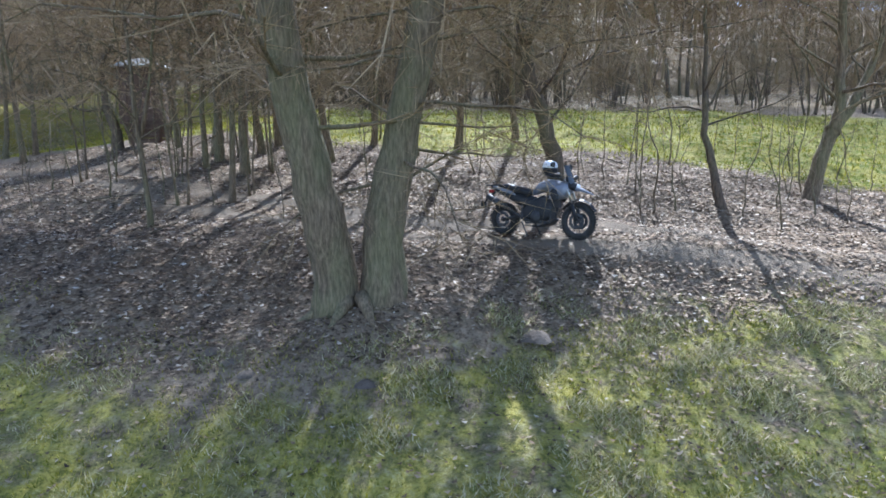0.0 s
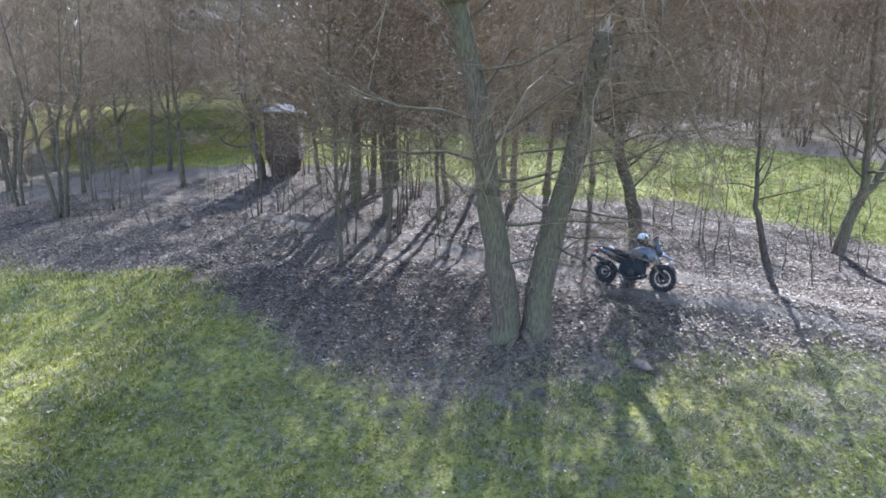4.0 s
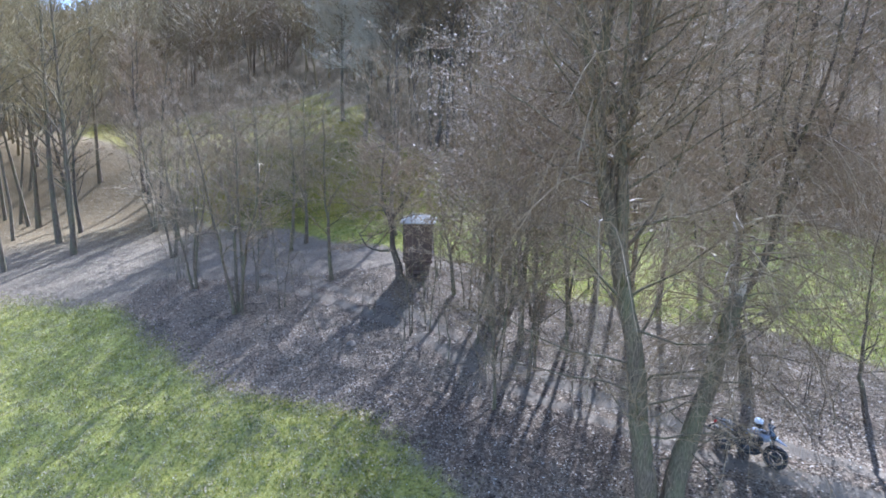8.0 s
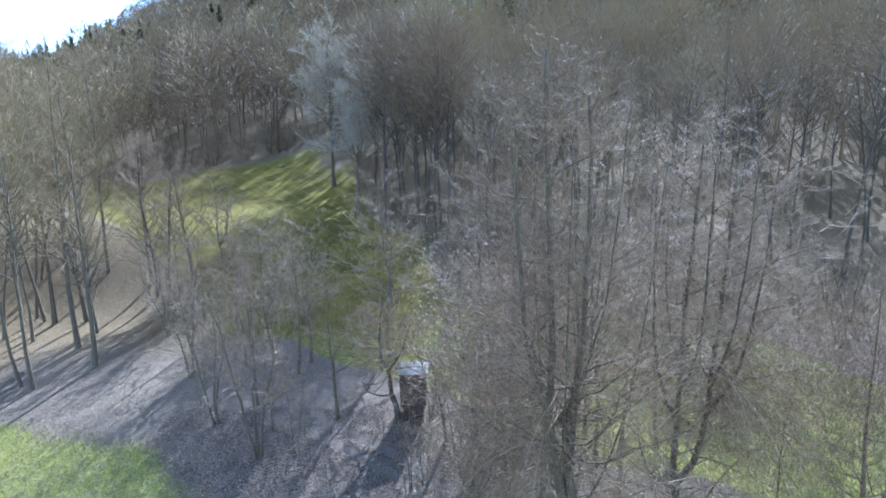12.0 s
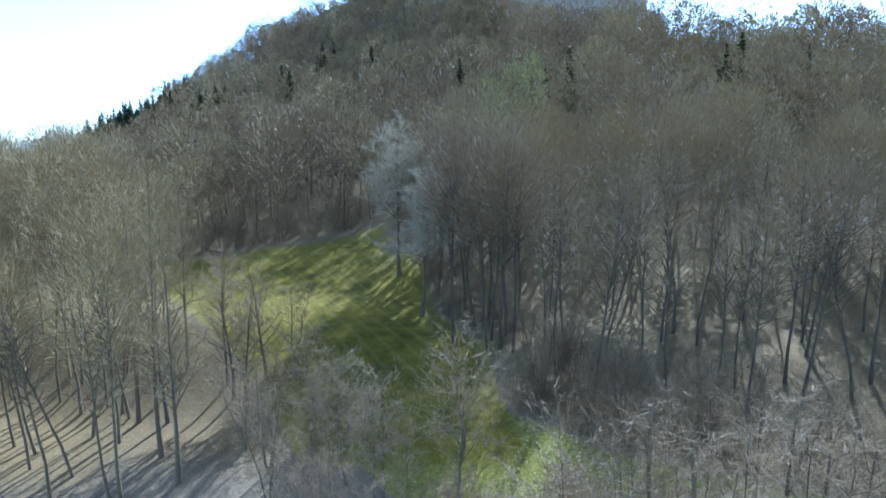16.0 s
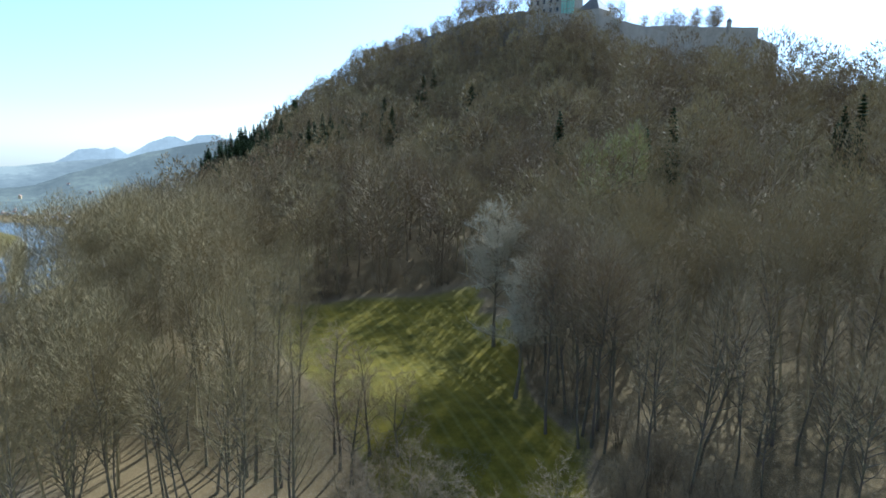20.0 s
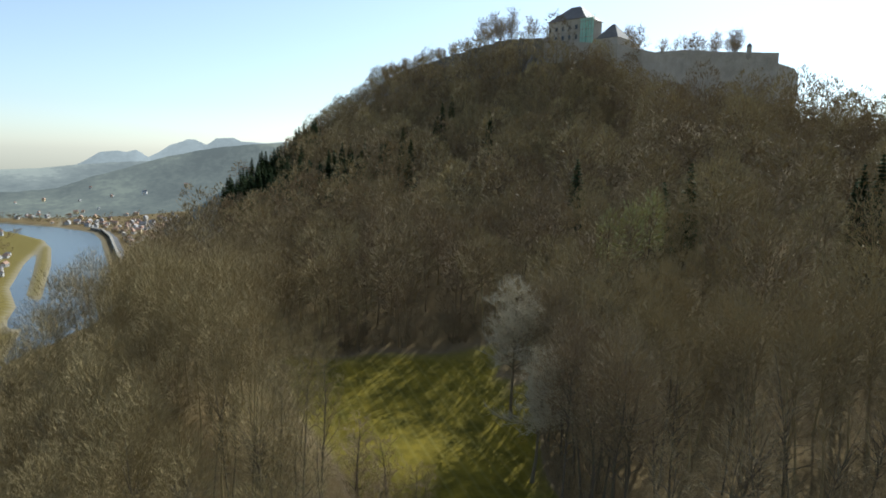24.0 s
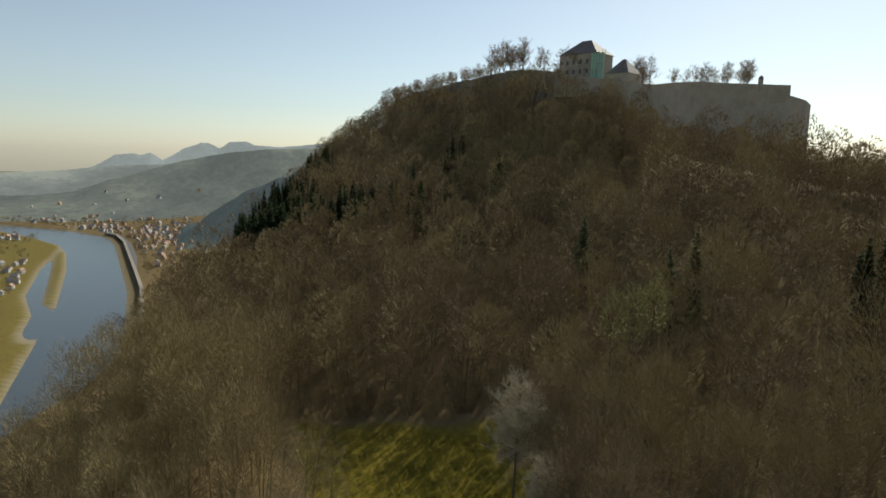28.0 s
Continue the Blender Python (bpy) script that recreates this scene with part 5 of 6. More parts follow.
    for k in range(6):
        s.box((0.98, 0, 0.5 + 0.045 * k), (0.2, 0.3, 0.018), 0)
    part("cylinder_fins", s, M_STEEL, engine)
    s = Soup()
    s.box((1.12, 0, 0.58), (0.06, 0.3, 0.3))
    part("radiator", s, M_BLACK, engine)
    s = Soup()
    loft(s, [(0.5, 0.22, 0.08, 0.01), (0.8, 0.21, 0.13, 0.02), (1.05, 0.28, 0.12, 0.04), (1.15, 0.36, 0.09, 0.03)])
    part("skid_plate", s, M_BLACK, bike, smooth=True)
    s = Soup()
    for y in (-0.12, 0.12):
        s.tube([(1.3, y * 0.4, 0.98), (0.9, y, 0.72), (0.45, y, 0.62), (0.45, y, 0.42)], [0.022] * 4, 8)
        s.tube([(0.5, y, 0.62), (-0.1, y * 0.8, 0.84)], [0.014] * 2, 6)
        s.tube([(1.1, y, 0.72), (1.05, y, 0.3), (0.55, y, 0.27), (0.45, y, 0.42)], [0.018] * 4, 8)
    part("frame", s, M_STEEL, bike)
    for y in (-0.1, 0.1):
        s = Soup()
        s.tube([(0.5, y, 0.42), (0.25, y, 0.36), (0.0, y, 0.315)], [0.035, 0.03, 0.025], 8)
        part("swingarm", s, M_STEEL, bike)
    s = Soup()
    s.tube([(0.95, -0.13, 0.3), (0.55, -0.17, 0.32), (0.25, -0.19, 0.5), (0.1, -0.2, 0.58)], [0.025, 0.025, 0.028, 0.04], 10)
    s.tube([(0.12, -0.2, 0.57), (-0.3, -0.2, 0.76)], [0.06, 0.055], 12)
    part("exhaust", s, M_STEEL, bike, "dull dark exhaust silencer", True)
    s = Soup()
    s.tube([(1.18, -0.42, 1.16), (1.2, -0.25, 1.14), (1.27, -0.1, 1.1), (1.27, 0.1, 1.1), (1.2, 0.25, 1.14), (1.18, 0.42, 1.16)], [0.014] * 6, 8)
    bar = part("handlebar", s, M_BLACK, bike, smooth=True)
    for y in (-1, 1):
        s = Soup()
        s.tube([(1.18, 0.3 * y, 1.155), (1.17, 0.43 * y, 1.16)], [0.019, 0.019], 8)
        part("grip", s, M_RUBBER, bar)
        s = Soup()
        s.tube([(1.25, 0.44 * y, 1.17), (1.32, 0.36 * y, 1.17), (1.32, 0.25 * y, 1.15)], [0.03, 0.045, 0.02], 8)
        part("hand_guard", s, M_BLACK, bar)
        s = Soup()
        s.tube([(1.2, 0.27 * y, 1.14), (1.2, 0.34 * y, 1.32)], [0.007, 0.007], 6)
        loft(s, [(1.17, 1.36, 0.07, 0.045), (1.2, 1.36, 0.075, 0.05)], y=0.36 * y)
        part("mirror", s, M_BLACK, bar)
    s = Soup()
    loft(s, [(1.4, 1.0, 0.13, 0.09), (1.5, 0.97, 0.11, 0.08), (1.55, 0.95, 0.07, 0.05)])
    lamp = part("headlight_housing", s, M_BLACK, bike, smooth=True)
    s = Soup()
    loft(s, [(1.545, 0.965, 0.085, 0.06), (1.565, 0.96, 0.06, 0.045)])
    part("headlight", s, M_LENS, lamp, smooth=True)
    s = Soup()
    base = len(s.v)
    for i in range(6):
        z, x = 1.02 + 0.07 * i, 1.5 - 0.035 * i
        for j in range(7):
            w = (j - 3) / 3
            s.v.append(Vector((x - 0.06 * w * w, w * (0.14 - 0.012 * i), z)))
    for i in range(5):
        for j in range(6):
            s.f.append((i * 7 + j, i * 7 + j + 1, i * 7 + j + 8, i * 7 + j + 7))
    n = len(s.v)
    s.v += [v + Vector((-0.005, 0, 0)) for v in s.v]
    s.f += [tuple(reversed([q + n for q in f])) for f in list(s.f)]
    part("windscreen", s, M_SCREEN, bike, "small dark tinted windscreen", True)
    s = Soup()
    s.box((1.36, 0, 1.06), (0.06, 0.2, 0.1))
    part("instruments", s, M_BLACK, bike)
    for y in (-0.2, 0.2):
        s = Soup()
        s.box((0.55, y, 0.33), (0.09, 0.09, 0.025))
        part("footpeg", s, M_STEEL, bike)
    s = Soup()
    s.tube([(0.6, 0.12, 0.3), (0.66, 0.3, 0.02)], [0.014, 0.014], 6)
    s.tube([(0.45, -0.1, 0.28), (0.6, -0.2, 0.1), (0.64, -0.2, 0.02)], [0.016, 0.014, 0.014], 6)
    part("stand", s, M_STEEL, bike)
    z0 = land(0.1, -0.4)
    z1 = land(1.43, -1.26)
    m = pose(0.1, -0.4, z0 - 0.01, 0, 0, -33) @ pose(0, 0, 0, 0, -math.degrees(math.atan2(z1 - z0, 1.58)), 0) @ pose(0, 0, 0, -6, 0, 0)
    bike.matrix_basis = m
    # the helmet on the handlebar
    M_WHITE = two_tone("helmet_shell", (0.7, 0.71, 0.73), (0.8, 0.8, 0.82), 5, 40, 0.2, bump=0)
    helmet = new("helmet")
    tagged(helmet, "white and black motorcycle helmet on the handlebar", "helmet")
    s = Soup()
    loft(s, [(-0.14, 0.14, 0.03, 0.04), (-0.12, 0.14, 0.09, 0.1), (-0.05, 0.14, 0.13, 0.145), (0.03, 0.15, 0.13, 0.145), (0.09, 0.15, 0.11, 0.11), (0.12, 0.14, 0.06, 0.06)], 18, 2.1)
    part("shell", s, M_BLACK, helmet, "black lower shell", True)
    s = Soup()
    loft(s, [(-0.146, 0.17, 0.04, 0.05), (-0.125, 0.18, 0.1, 0.085), (-0.05, 0.19, 0.137, 0.11), (0.03, 0.205, 0.137, 0.105), (0.09, 0.21, 0.115, 0.075), (0.115, 0.205, 0.05, 0.035)], 18, 2.1)
    part("crown_panel", s, M_WHITE, helmet, "glossy white top", True)
    s = Soup()
    loft(s, [(0.06, 0.14, 0.128, 0.06), (0.12, 0.14, 0.1, 0.055), (0.148, 0.135, 0.05, 0.04)], 18, 2.4)
    part("visor", s, M_BLACK, helmet, "dark visor", True)
    s = Soup()
    loft(s, [(0.02, 0.05, 0.125, 0.05), (0.11, 0.05, 0.1, 0.05), (0.17, 0.05, 0.05, 0.04)], 16, 2.2)
    part("chin_guard", s, M_BLACK, helmet, smooth=True)
    s = Soup()
    ring(s, (0, 0, 0.03), 0.09, (0.02, 0.02), 16, 6)
    helmet.matrix_basis = m @ pose(0.95, -0.08, 1.16, 0, 14, 15)


build_motorcycle()


# ---- fortress on the hill ----
def prism(soup, pts, low, back, rough=0.0, cols=1, rows=1, seed=0):
    """A wall along points (x, y, top), down to low, thick towards back; roughened like rock if asked."""
    rng = random.Random(seed)
    line = []
    for a, b in zip(pts, pts[1:]):
        n = max(1, int((Vector(b) - Vector(a)).length / cols))
        line += [Vector(a).lerp(Vector(b), i / n) for i in range(n)]
    line.append(Vector(pts[-1]))
    m = len(line)
    base = len(soup.v)
    for i, p in enumerate(line):
        for j in range(rows + 1):
            f = j / rows
            off = Vector((back[0], back[1], 0)).normalized() * (rng.uniform(-rough, rough) - (1 - f) * rough * 0.8)
            soup.v.append(Vector((p.x, p.y, low + (p.z - low) * f)) + off)
        soup.v.append(Vector((p.x + back[0], p.y + back[1], p.z)))
        soup.v.append(Vector((p.x + back[0], p.y + back[1], low)))
    w = rows + 3
    for i in range(m - 1):
        for j in range(w - 1):
            soup.f.append((base + i * w + j, base + (i + 1) * w + j, base + (i + 1) * w + j + 1, base + i * w + j + 1))
    soup.f.append(tuple(base + j for j in range(w)))
    soup.f.append(tuple(base + (m - 1) * w + w - 1 - j for j in range(w)))


def build_fortress():
    fort = new("fortress")
    tagged(fort, "sandstone hilltop fortress with high walls and a hipped-roof building", "fortress")
    s = Soup()
    prism(s, [(-338, 470, 104), (-326, 456, 116), (-310, 446, 120), (-270, 420, 123), (-227, 388, 124), (-190, 362, 123.5), (-162, 342, 124), (-140, 326, 122), (-119, 305, 117)], 55, (60, 110), 3.0, 5, 8, 1)
    part("plateau_rock", s, M_ROCK, fort, "dark weathered rock rim below the walls")
    s = Soup()
    prism(s, [(-119, 305, 117), (-100, 292, 112), (-75.2, 286.2, 108.2)], 62, (25, 60), 0.4, 4, 4, 2)
    prism(s, [(-75.2, 286.2, 108.2), (-71.0, 300, 107.2), (-80, 366, 112)], 62, (-20, 10), 0.1, 4, 3, 3)
    part("bastion", s, M_STONE, fort, "jutting sandstone bastion")
    s = Soup()
    prism(s, [(-83.4, 366.2, 115.4), (-68, 374, 117.5), (-53.3, 380.9, 118.6), (-36, 387, 117.6), (-20.7, 393.3, 117.2), (-4.5, 398.6, 116.8)], 52, (-14, 42), 0.5, 4, 5, 4)
    part("curtain_wall", s, M_STONE, fort, "high plain sandstone curtain wall")
    s = Soup()
    prism(s, [(-4.3, 401, 111), (4.3, 413.4, 109.2), (8, 440, 108.5)], 46, (-20, 20), 0.3, 4, 4, 5)
    part("lower_wall", s, M_STONE, fort)
    s = Soup()
    s.tube([(-20.7, 392.6, 113), (-20.7, 392.6, 115.5), (-20.7, 392.6, 117), (-20.7, 392.6, 120)], [0.6, 1.3, 1.4, 1.4], 8)
    turret = part("sentry_turret", s, M_STONE, fort)
    s = Soup()
    s.tube([(-20.7, 392.6, 120), (-20.7, 392.6, 121.2), (-20.7, 392.6, 122.0), (-20.7, 392.6, 122.6)], [1.7, 1.2, 0.4, 0.1], 8)
    part("turret_roof", s, M_ROOF, turret)
    # the large house with its hipped roof
    c, turn = (-105.5, 317), -17
    s = Soup()
    s.box((*c, 104), (23, 17, 22.3), turn)
    house = part("house", s, M_STONE, fort, "tall plain building")
    s = Soup()
    s.gable((*c, 126.3), (23, 17), 8.3, turn, 9.3, 0.7)
    part("house_roof", s, M_ROOF, house, "dark hipped roof")
    T = pose(*c, 0, 0, 0, turn)
    for i in range(6):
        for j in range(3):
            q = T @ Vector((-10.5 + 4.2 * i, -8.55, 0))
            s = Soup()
            s.box((q.x, q.y, 111 + 5.0 * j), (1.3, 0.3, 2.2), turn)
            part("window", s, M_GLASS_DARK, house)
    # scaffold with green netting at its corner
    s = Soup()
    for k in range(2):
        q = T @ Vector((11.4 + 4.0 * k, -9.6, 0))
        s.box((q.x, q.y, 110), (3.4, 1.0, 15.5), turn)
    part("scaffold_net", s, M_NET, house, "green scaffold netting")
    s = Soup()
    for k in range(6):
        q = T @ Vector((9.6 + 1.7 * k, -10.3, 0))
        s.tube([(q.x, q.y, 106), (q.x, q.y, 127)], [0.12, 0.12], 5)
    for z in (112, 116, 120, 124):
        a, b = T @ Vector((9.4, -10.3, 0)), T @ Vector((18.2, -10.3, 0))
        s.tube([(a.x, a.y, z), (b.x, b.y, z)], [0.12, 0.12], 5)
    part("scaffold_poles", s, M_STONE, house)
    s = Soup()
    q = T @ Vector((-14.5, 0, 0))
    s.box((q.x, q.y, 104), (7, 14, 14), turn)
    part("annex", s, M_STONE, fort)
    s = Soup()
    s.gable((q.x, q.y, 118), (7, 14), 4.5, turn, 3.4)
    part("annex_roof", s, M_ROOF, fort)
    q = T @ Vector((22.5, 2, 0))
    s = Soup()
    s.box((q.x, q.y, 100), (13, 14, 15), turn)
    part("gatehouse", s, M_STONE, fort)
    s = Soup()
    s.gable((q.x, q.y, 115), (13, 14), 8, turn, 6)
    part("gatehouse_roof", s, M_ROOF, fort)
    # a small domed pavilion far along the rim
    s = Soup()
    s.tube([(-311, 443, 120), (-311, 443, 126)], [3.4, 3.4], 10)
    pav = part("pavilion", s, M_PLASTER, fort, "pale round garden pavilion")
    s = Soup()
    s.tube([(-311, 443, 126), (-311, 443, 128), (-311, 443, 129.6), (-311, 443, 130.4)], [3.9, 3.2, 1.5, 0.3], 10)
    part("pavilion_roof", s, M_PLASTER, pav)


M_GLASS_DARK = Mat("dark_panes", 0.15, spec=0.5).colour((0.03, 0.033, 0.035)).m
M_PLASTER = two_tone("pale_plaster", (0.4, 0.36, 0.29), (0.54, 0.5, 0.42), 0.2, 2, 0.85)
build_fortress()

# trees on the plateau, seen against the sky
RIM = [bare_tree(130 + s, 15, 0.22, 0.42, 24, 8, 13, low=0.22, thick=0.036, up=0.85) for s in range(3)]
rs = random.Random(41)
spots = []
for a, b, n, z, hi in (((-152, 346), (-186, 368), 11, 122.5, 1.25), ((-137, 334), (-139, 336), 2, 120, 1.0), ((-187, 369), (-270, 424), 22, 122.5, 0.72), ((-275, 428), (-322, 458), 15, 120.5, 0.8), ((-72, 392), (-36, 410), 12, 116, 0.95), ((-90, 372), (-84, 378), 6, 113, 1.15), ((-34, 406), (-29, 410), 5, 115, 1.15)):
    for k in range(n):
        f = (k + rs.random()) / n
        spots.append((a[0] + (b[0] - a[0]) * f + rs.uniform(-2, 2), a[1] + (b[1] - a[1]) * f + rs.uniform(-1, 5), z, hi * rs.uniform(0.75, 1.15)))
bases = []
for i, (x, y, z, size) in enumerate(spots):
    if i < 3:
        bases.append(tree_thing(RIM[i], (x, y, z), "bare tree standing on the fortress plateau", "trees on the plateau", rs.uniform(0, 360), size, M_BARK_DARK, M_TWIG))
    else:
        b = bases[i % 3]
        copy_thing(b, pose(x, y, z, 0, 0, rs.uniform(0, 360)) @ Matrix.Scale(size / b.scale[0], 4))

# ---- river, town and far hills ----
def river_place(along, across):
    return -760 - 0.817 * along + 0.576 * across, 385 + 0.576 * along + 0.817 * across


k = Mat("water", 0.2, spec=0.5)
k.colour((0.05, 0.06, 0.06))
k.bump(k.noise(0.25, 4, 0.6), 0.05, 0.4)
M_WATER = k.m
water = Soup()
water.v = [Vector((*river_place(*q), RIVER)) for q in ((-1500, -1300), (1700, -1300), (1700, 130), (-1500, 130))]
water.f = [(3, 2, 1, 0)]
tagged(part("river", water, M_WATER), "calm grey-blue river between grassy banks", "river", kind="structure")


def hill_material(name, wood, field, scale, haze_glow=None):
    """Far slopes: woods broken by fields; the blue haze of distance is added as emission."""
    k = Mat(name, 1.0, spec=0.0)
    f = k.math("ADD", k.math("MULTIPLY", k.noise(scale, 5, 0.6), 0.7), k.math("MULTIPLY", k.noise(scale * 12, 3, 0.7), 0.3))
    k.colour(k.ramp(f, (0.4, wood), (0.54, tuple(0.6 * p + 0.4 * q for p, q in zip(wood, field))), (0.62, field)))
    if haze_glow:
        k.link(k.ramp(f, (0.4, tuple(q * 0.8 for q in haze_glow)), (0.62, haze_glow)), k.b.inputs["Emission Color"])
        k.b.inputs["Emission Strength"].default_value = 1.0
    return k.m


def ridge(name, label, crest, foot, back, material, seed, wobble, rows=10):
    """A far range: crest is (degrees left of +y, distance, height); the foot lies nearer, the back farther."""
    rng = random.Random(seed)
    s = Soup()
    n = (len(crest) - 1) * 14
    for i in range(n + 1):
        f = i / 14
        k = min(int(f), len(crest) - 2)
        u = f - k
        az, dist, z = [crest[k][q] + (crest[k + 1][q] - crest[k][q]) * u for q in range(3)]
        z += wobble * (noise.noise(Vector((az * 0.9, seed, 0))) + 0.5 * noise.noise(Vector((az * 4, seed, 3))))
        for j in range(rows + 2):
            g = j / rows
            d = foot + (dist - foot) * g if j <= rows else dist + back
            h = RIVER - 2 + (z - RIVER) * (g ** 1.25 if j <= rows else 0.0)
            h += wobble * 0.8 * noise.noise(Vector((az * 0.8, g * 5, seed))) * (1 - g) * g * 4 if j <= rows else 0
            a = radians(az)
            s.v.append(Vector((-7 - d * math.sin(a), -26 + d * math.cos(a), h)))
    w = rows + 2
    for i in range(n):
        for j in range(w - 1):
            s.f.append((i * w + j, i * w + j + 1, (i + 1) * w + j + 1, (i + 1) * w + j))
    return tagged(part(name, s, material, smooth=True), label, "hills", kind="structure")


# the last colour of each is painted haze, given off as a glow
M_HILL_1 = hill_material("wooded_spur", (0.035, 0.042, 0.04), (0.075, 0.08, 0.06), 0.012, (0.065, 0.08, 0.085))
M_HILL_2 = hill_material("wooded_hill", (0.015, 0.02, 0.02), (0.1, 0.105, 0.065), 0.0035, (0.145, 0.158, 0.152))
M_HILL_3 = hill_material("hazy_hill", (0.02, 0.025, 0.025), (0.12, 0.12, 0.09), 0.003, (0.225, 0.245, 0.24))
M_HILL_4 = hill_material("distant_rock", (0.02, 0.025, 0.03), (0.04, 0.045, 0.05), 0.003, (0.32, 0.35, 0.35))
SLOPE = [(66.5, 2400, -85), (62.4, 2400, -88), (59.7, 2400, -76), (57.7, 2400, -45), (54.7, 2400, -8), (51.7, 2400, 31), (48, 2400, 64), (44.7, 2400, 81), (40, 2400, 90), (30, 2400, 100)]
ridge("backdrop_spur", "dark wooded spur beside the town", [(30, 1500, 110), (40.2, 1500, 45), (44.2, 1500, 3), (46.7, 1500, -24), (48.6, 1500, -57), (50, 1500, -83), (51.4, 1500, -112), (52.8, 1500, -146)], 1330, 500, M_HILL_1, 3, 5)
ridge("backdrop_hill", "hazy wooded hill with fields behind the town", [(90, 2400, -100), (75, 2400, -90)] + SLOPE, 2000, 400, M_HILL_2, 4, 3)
ridge("backdrop_range", "wooded range in pale blue haze beyond the valley", [(90, 3200, -30), (75, 3200, -33), (66.5, 3200, -38), (64.4, 3200, -42), (60.8, 3200, -34), (58.4, 3200, -18), (55.6, 3200, -5), (52.6, 3200, 3), (44, 3200, 20)], 2600, 200, M_HILL_3, 9, 3)
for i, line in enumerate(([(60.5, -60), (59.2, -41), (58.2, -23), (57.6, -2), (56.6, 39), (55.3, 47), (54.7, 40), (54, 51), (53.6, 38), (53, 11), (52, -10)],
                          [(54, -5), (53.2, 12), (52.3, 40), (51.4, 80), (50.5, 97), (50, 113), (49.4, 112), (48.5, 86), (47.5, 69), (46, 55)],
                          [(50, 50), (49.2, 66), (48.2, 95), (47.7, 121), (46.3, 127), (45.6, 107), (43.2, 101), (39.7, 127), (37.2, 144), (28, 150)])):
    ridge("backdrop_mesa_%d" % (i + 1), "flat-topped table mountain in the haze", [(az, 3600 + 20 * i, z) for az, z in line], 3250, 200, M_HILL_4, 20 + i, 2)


# houses: each has walls, a roof and windows
def house_base(seed, size, wall, roof):
    rng = random.Random(seed)
    h = new("house")
    s = Soup()
    s.box((0, 0, -2), (size[0], size[1], size[2] + 2))
    body = part("wall", s, wall, h)
    s = Soup()
    s.gable((0, 0, size[2]), size, size[1] * 0.5, 0, rng.choice((0, 1.5)), 0.5)
    top = part("roof", s, roof, h)
    s = Soup()
    s.box((size[0] * 0.2, 0, size[2] + size[1] * 0.3), (0.9, 0.9, size[1] * 0.32))
    part("chimney", s, M_BRICK, top)
    for j in range(int(size[2] / 3)):
        for i in range(4):
            for y in (-1, 1):
                s = Soup()
                s.box((size[0] * (-0.36 + 0.24 * i), y * (size[1] / 2), 1.0 + 3 * j), (1.2, 0.16, 1.5))
                part("window", s, M_GLASS_DARK, body)
    return h


M_BRICK = two_tone("brick", (0.2, 0.09, 0.06), (0.32, 0.15, 0.1), 1, 8, 0.9)
M_TILE_RED = two_tone("red_roof_tiles", (0.33, 0.2, 0.14), (0.46, 0.3, 0.21), 0.3, 4, 0.85)
M_TILE_GREY = two_tone("grey_roof_tiles", (0.24, 0.22, 0.21), (0.36, 0.34, 0.32), 0.3, 4, 0.8)
M_WALL_WHITE = two_tone("white_render", (0.46, 0.44, 0.41), (0.6, 0.58, 0.54), 0.2, 3, 0.9)
M_WALL_OCHRE = two_tone("ochre_render", (0.5, 0.38, 0.22), (0.62, 0.49, 0.3), 0.2, 3, 0.9)
HOUSES = [house_base(1, (14, 10, 9), M_WALL_OCHRE, M_TILE_RED), house_base(2, (18, 11, 9), M_WALL_WHITE, M_TILE_GREY), house_base(3, (12, 10, 6), M_PLASTER, M_TILE_RED), house_base(4, (11, 9, 6), M_WALL_WHITE, M_TILE_RED), house_base(5, (13, 10, 6), M_WALL_WHITE, M_TILE_GREY)]
LOOKS = ["ochre town house with a red tiled roof", "white town house with a grey roof", "cream house with a red tiled roof", "small white house with a red tiled roof", "white village house with a grey roof"]
rs = random.Random(51)
homes = []


def settle(total, along, across, gap, where):
    """Adds homes: across is measured from the right bank, or from the left one if negative."""
    while len(homes) < total:
        a = rs.uniform(*along)
        u = rs.random() ** 1.4
        c = across[0] + (across[1] - across[0]) * u
        c = float(right_bank(a)) + c if c > 0 else float(left_bank(min(a, 700))) + c
        if all((a - p) ** 2 + (c - q) ** 2 > gap ** 2 for p, q, w in homes):
            homes.append((a, c, where))


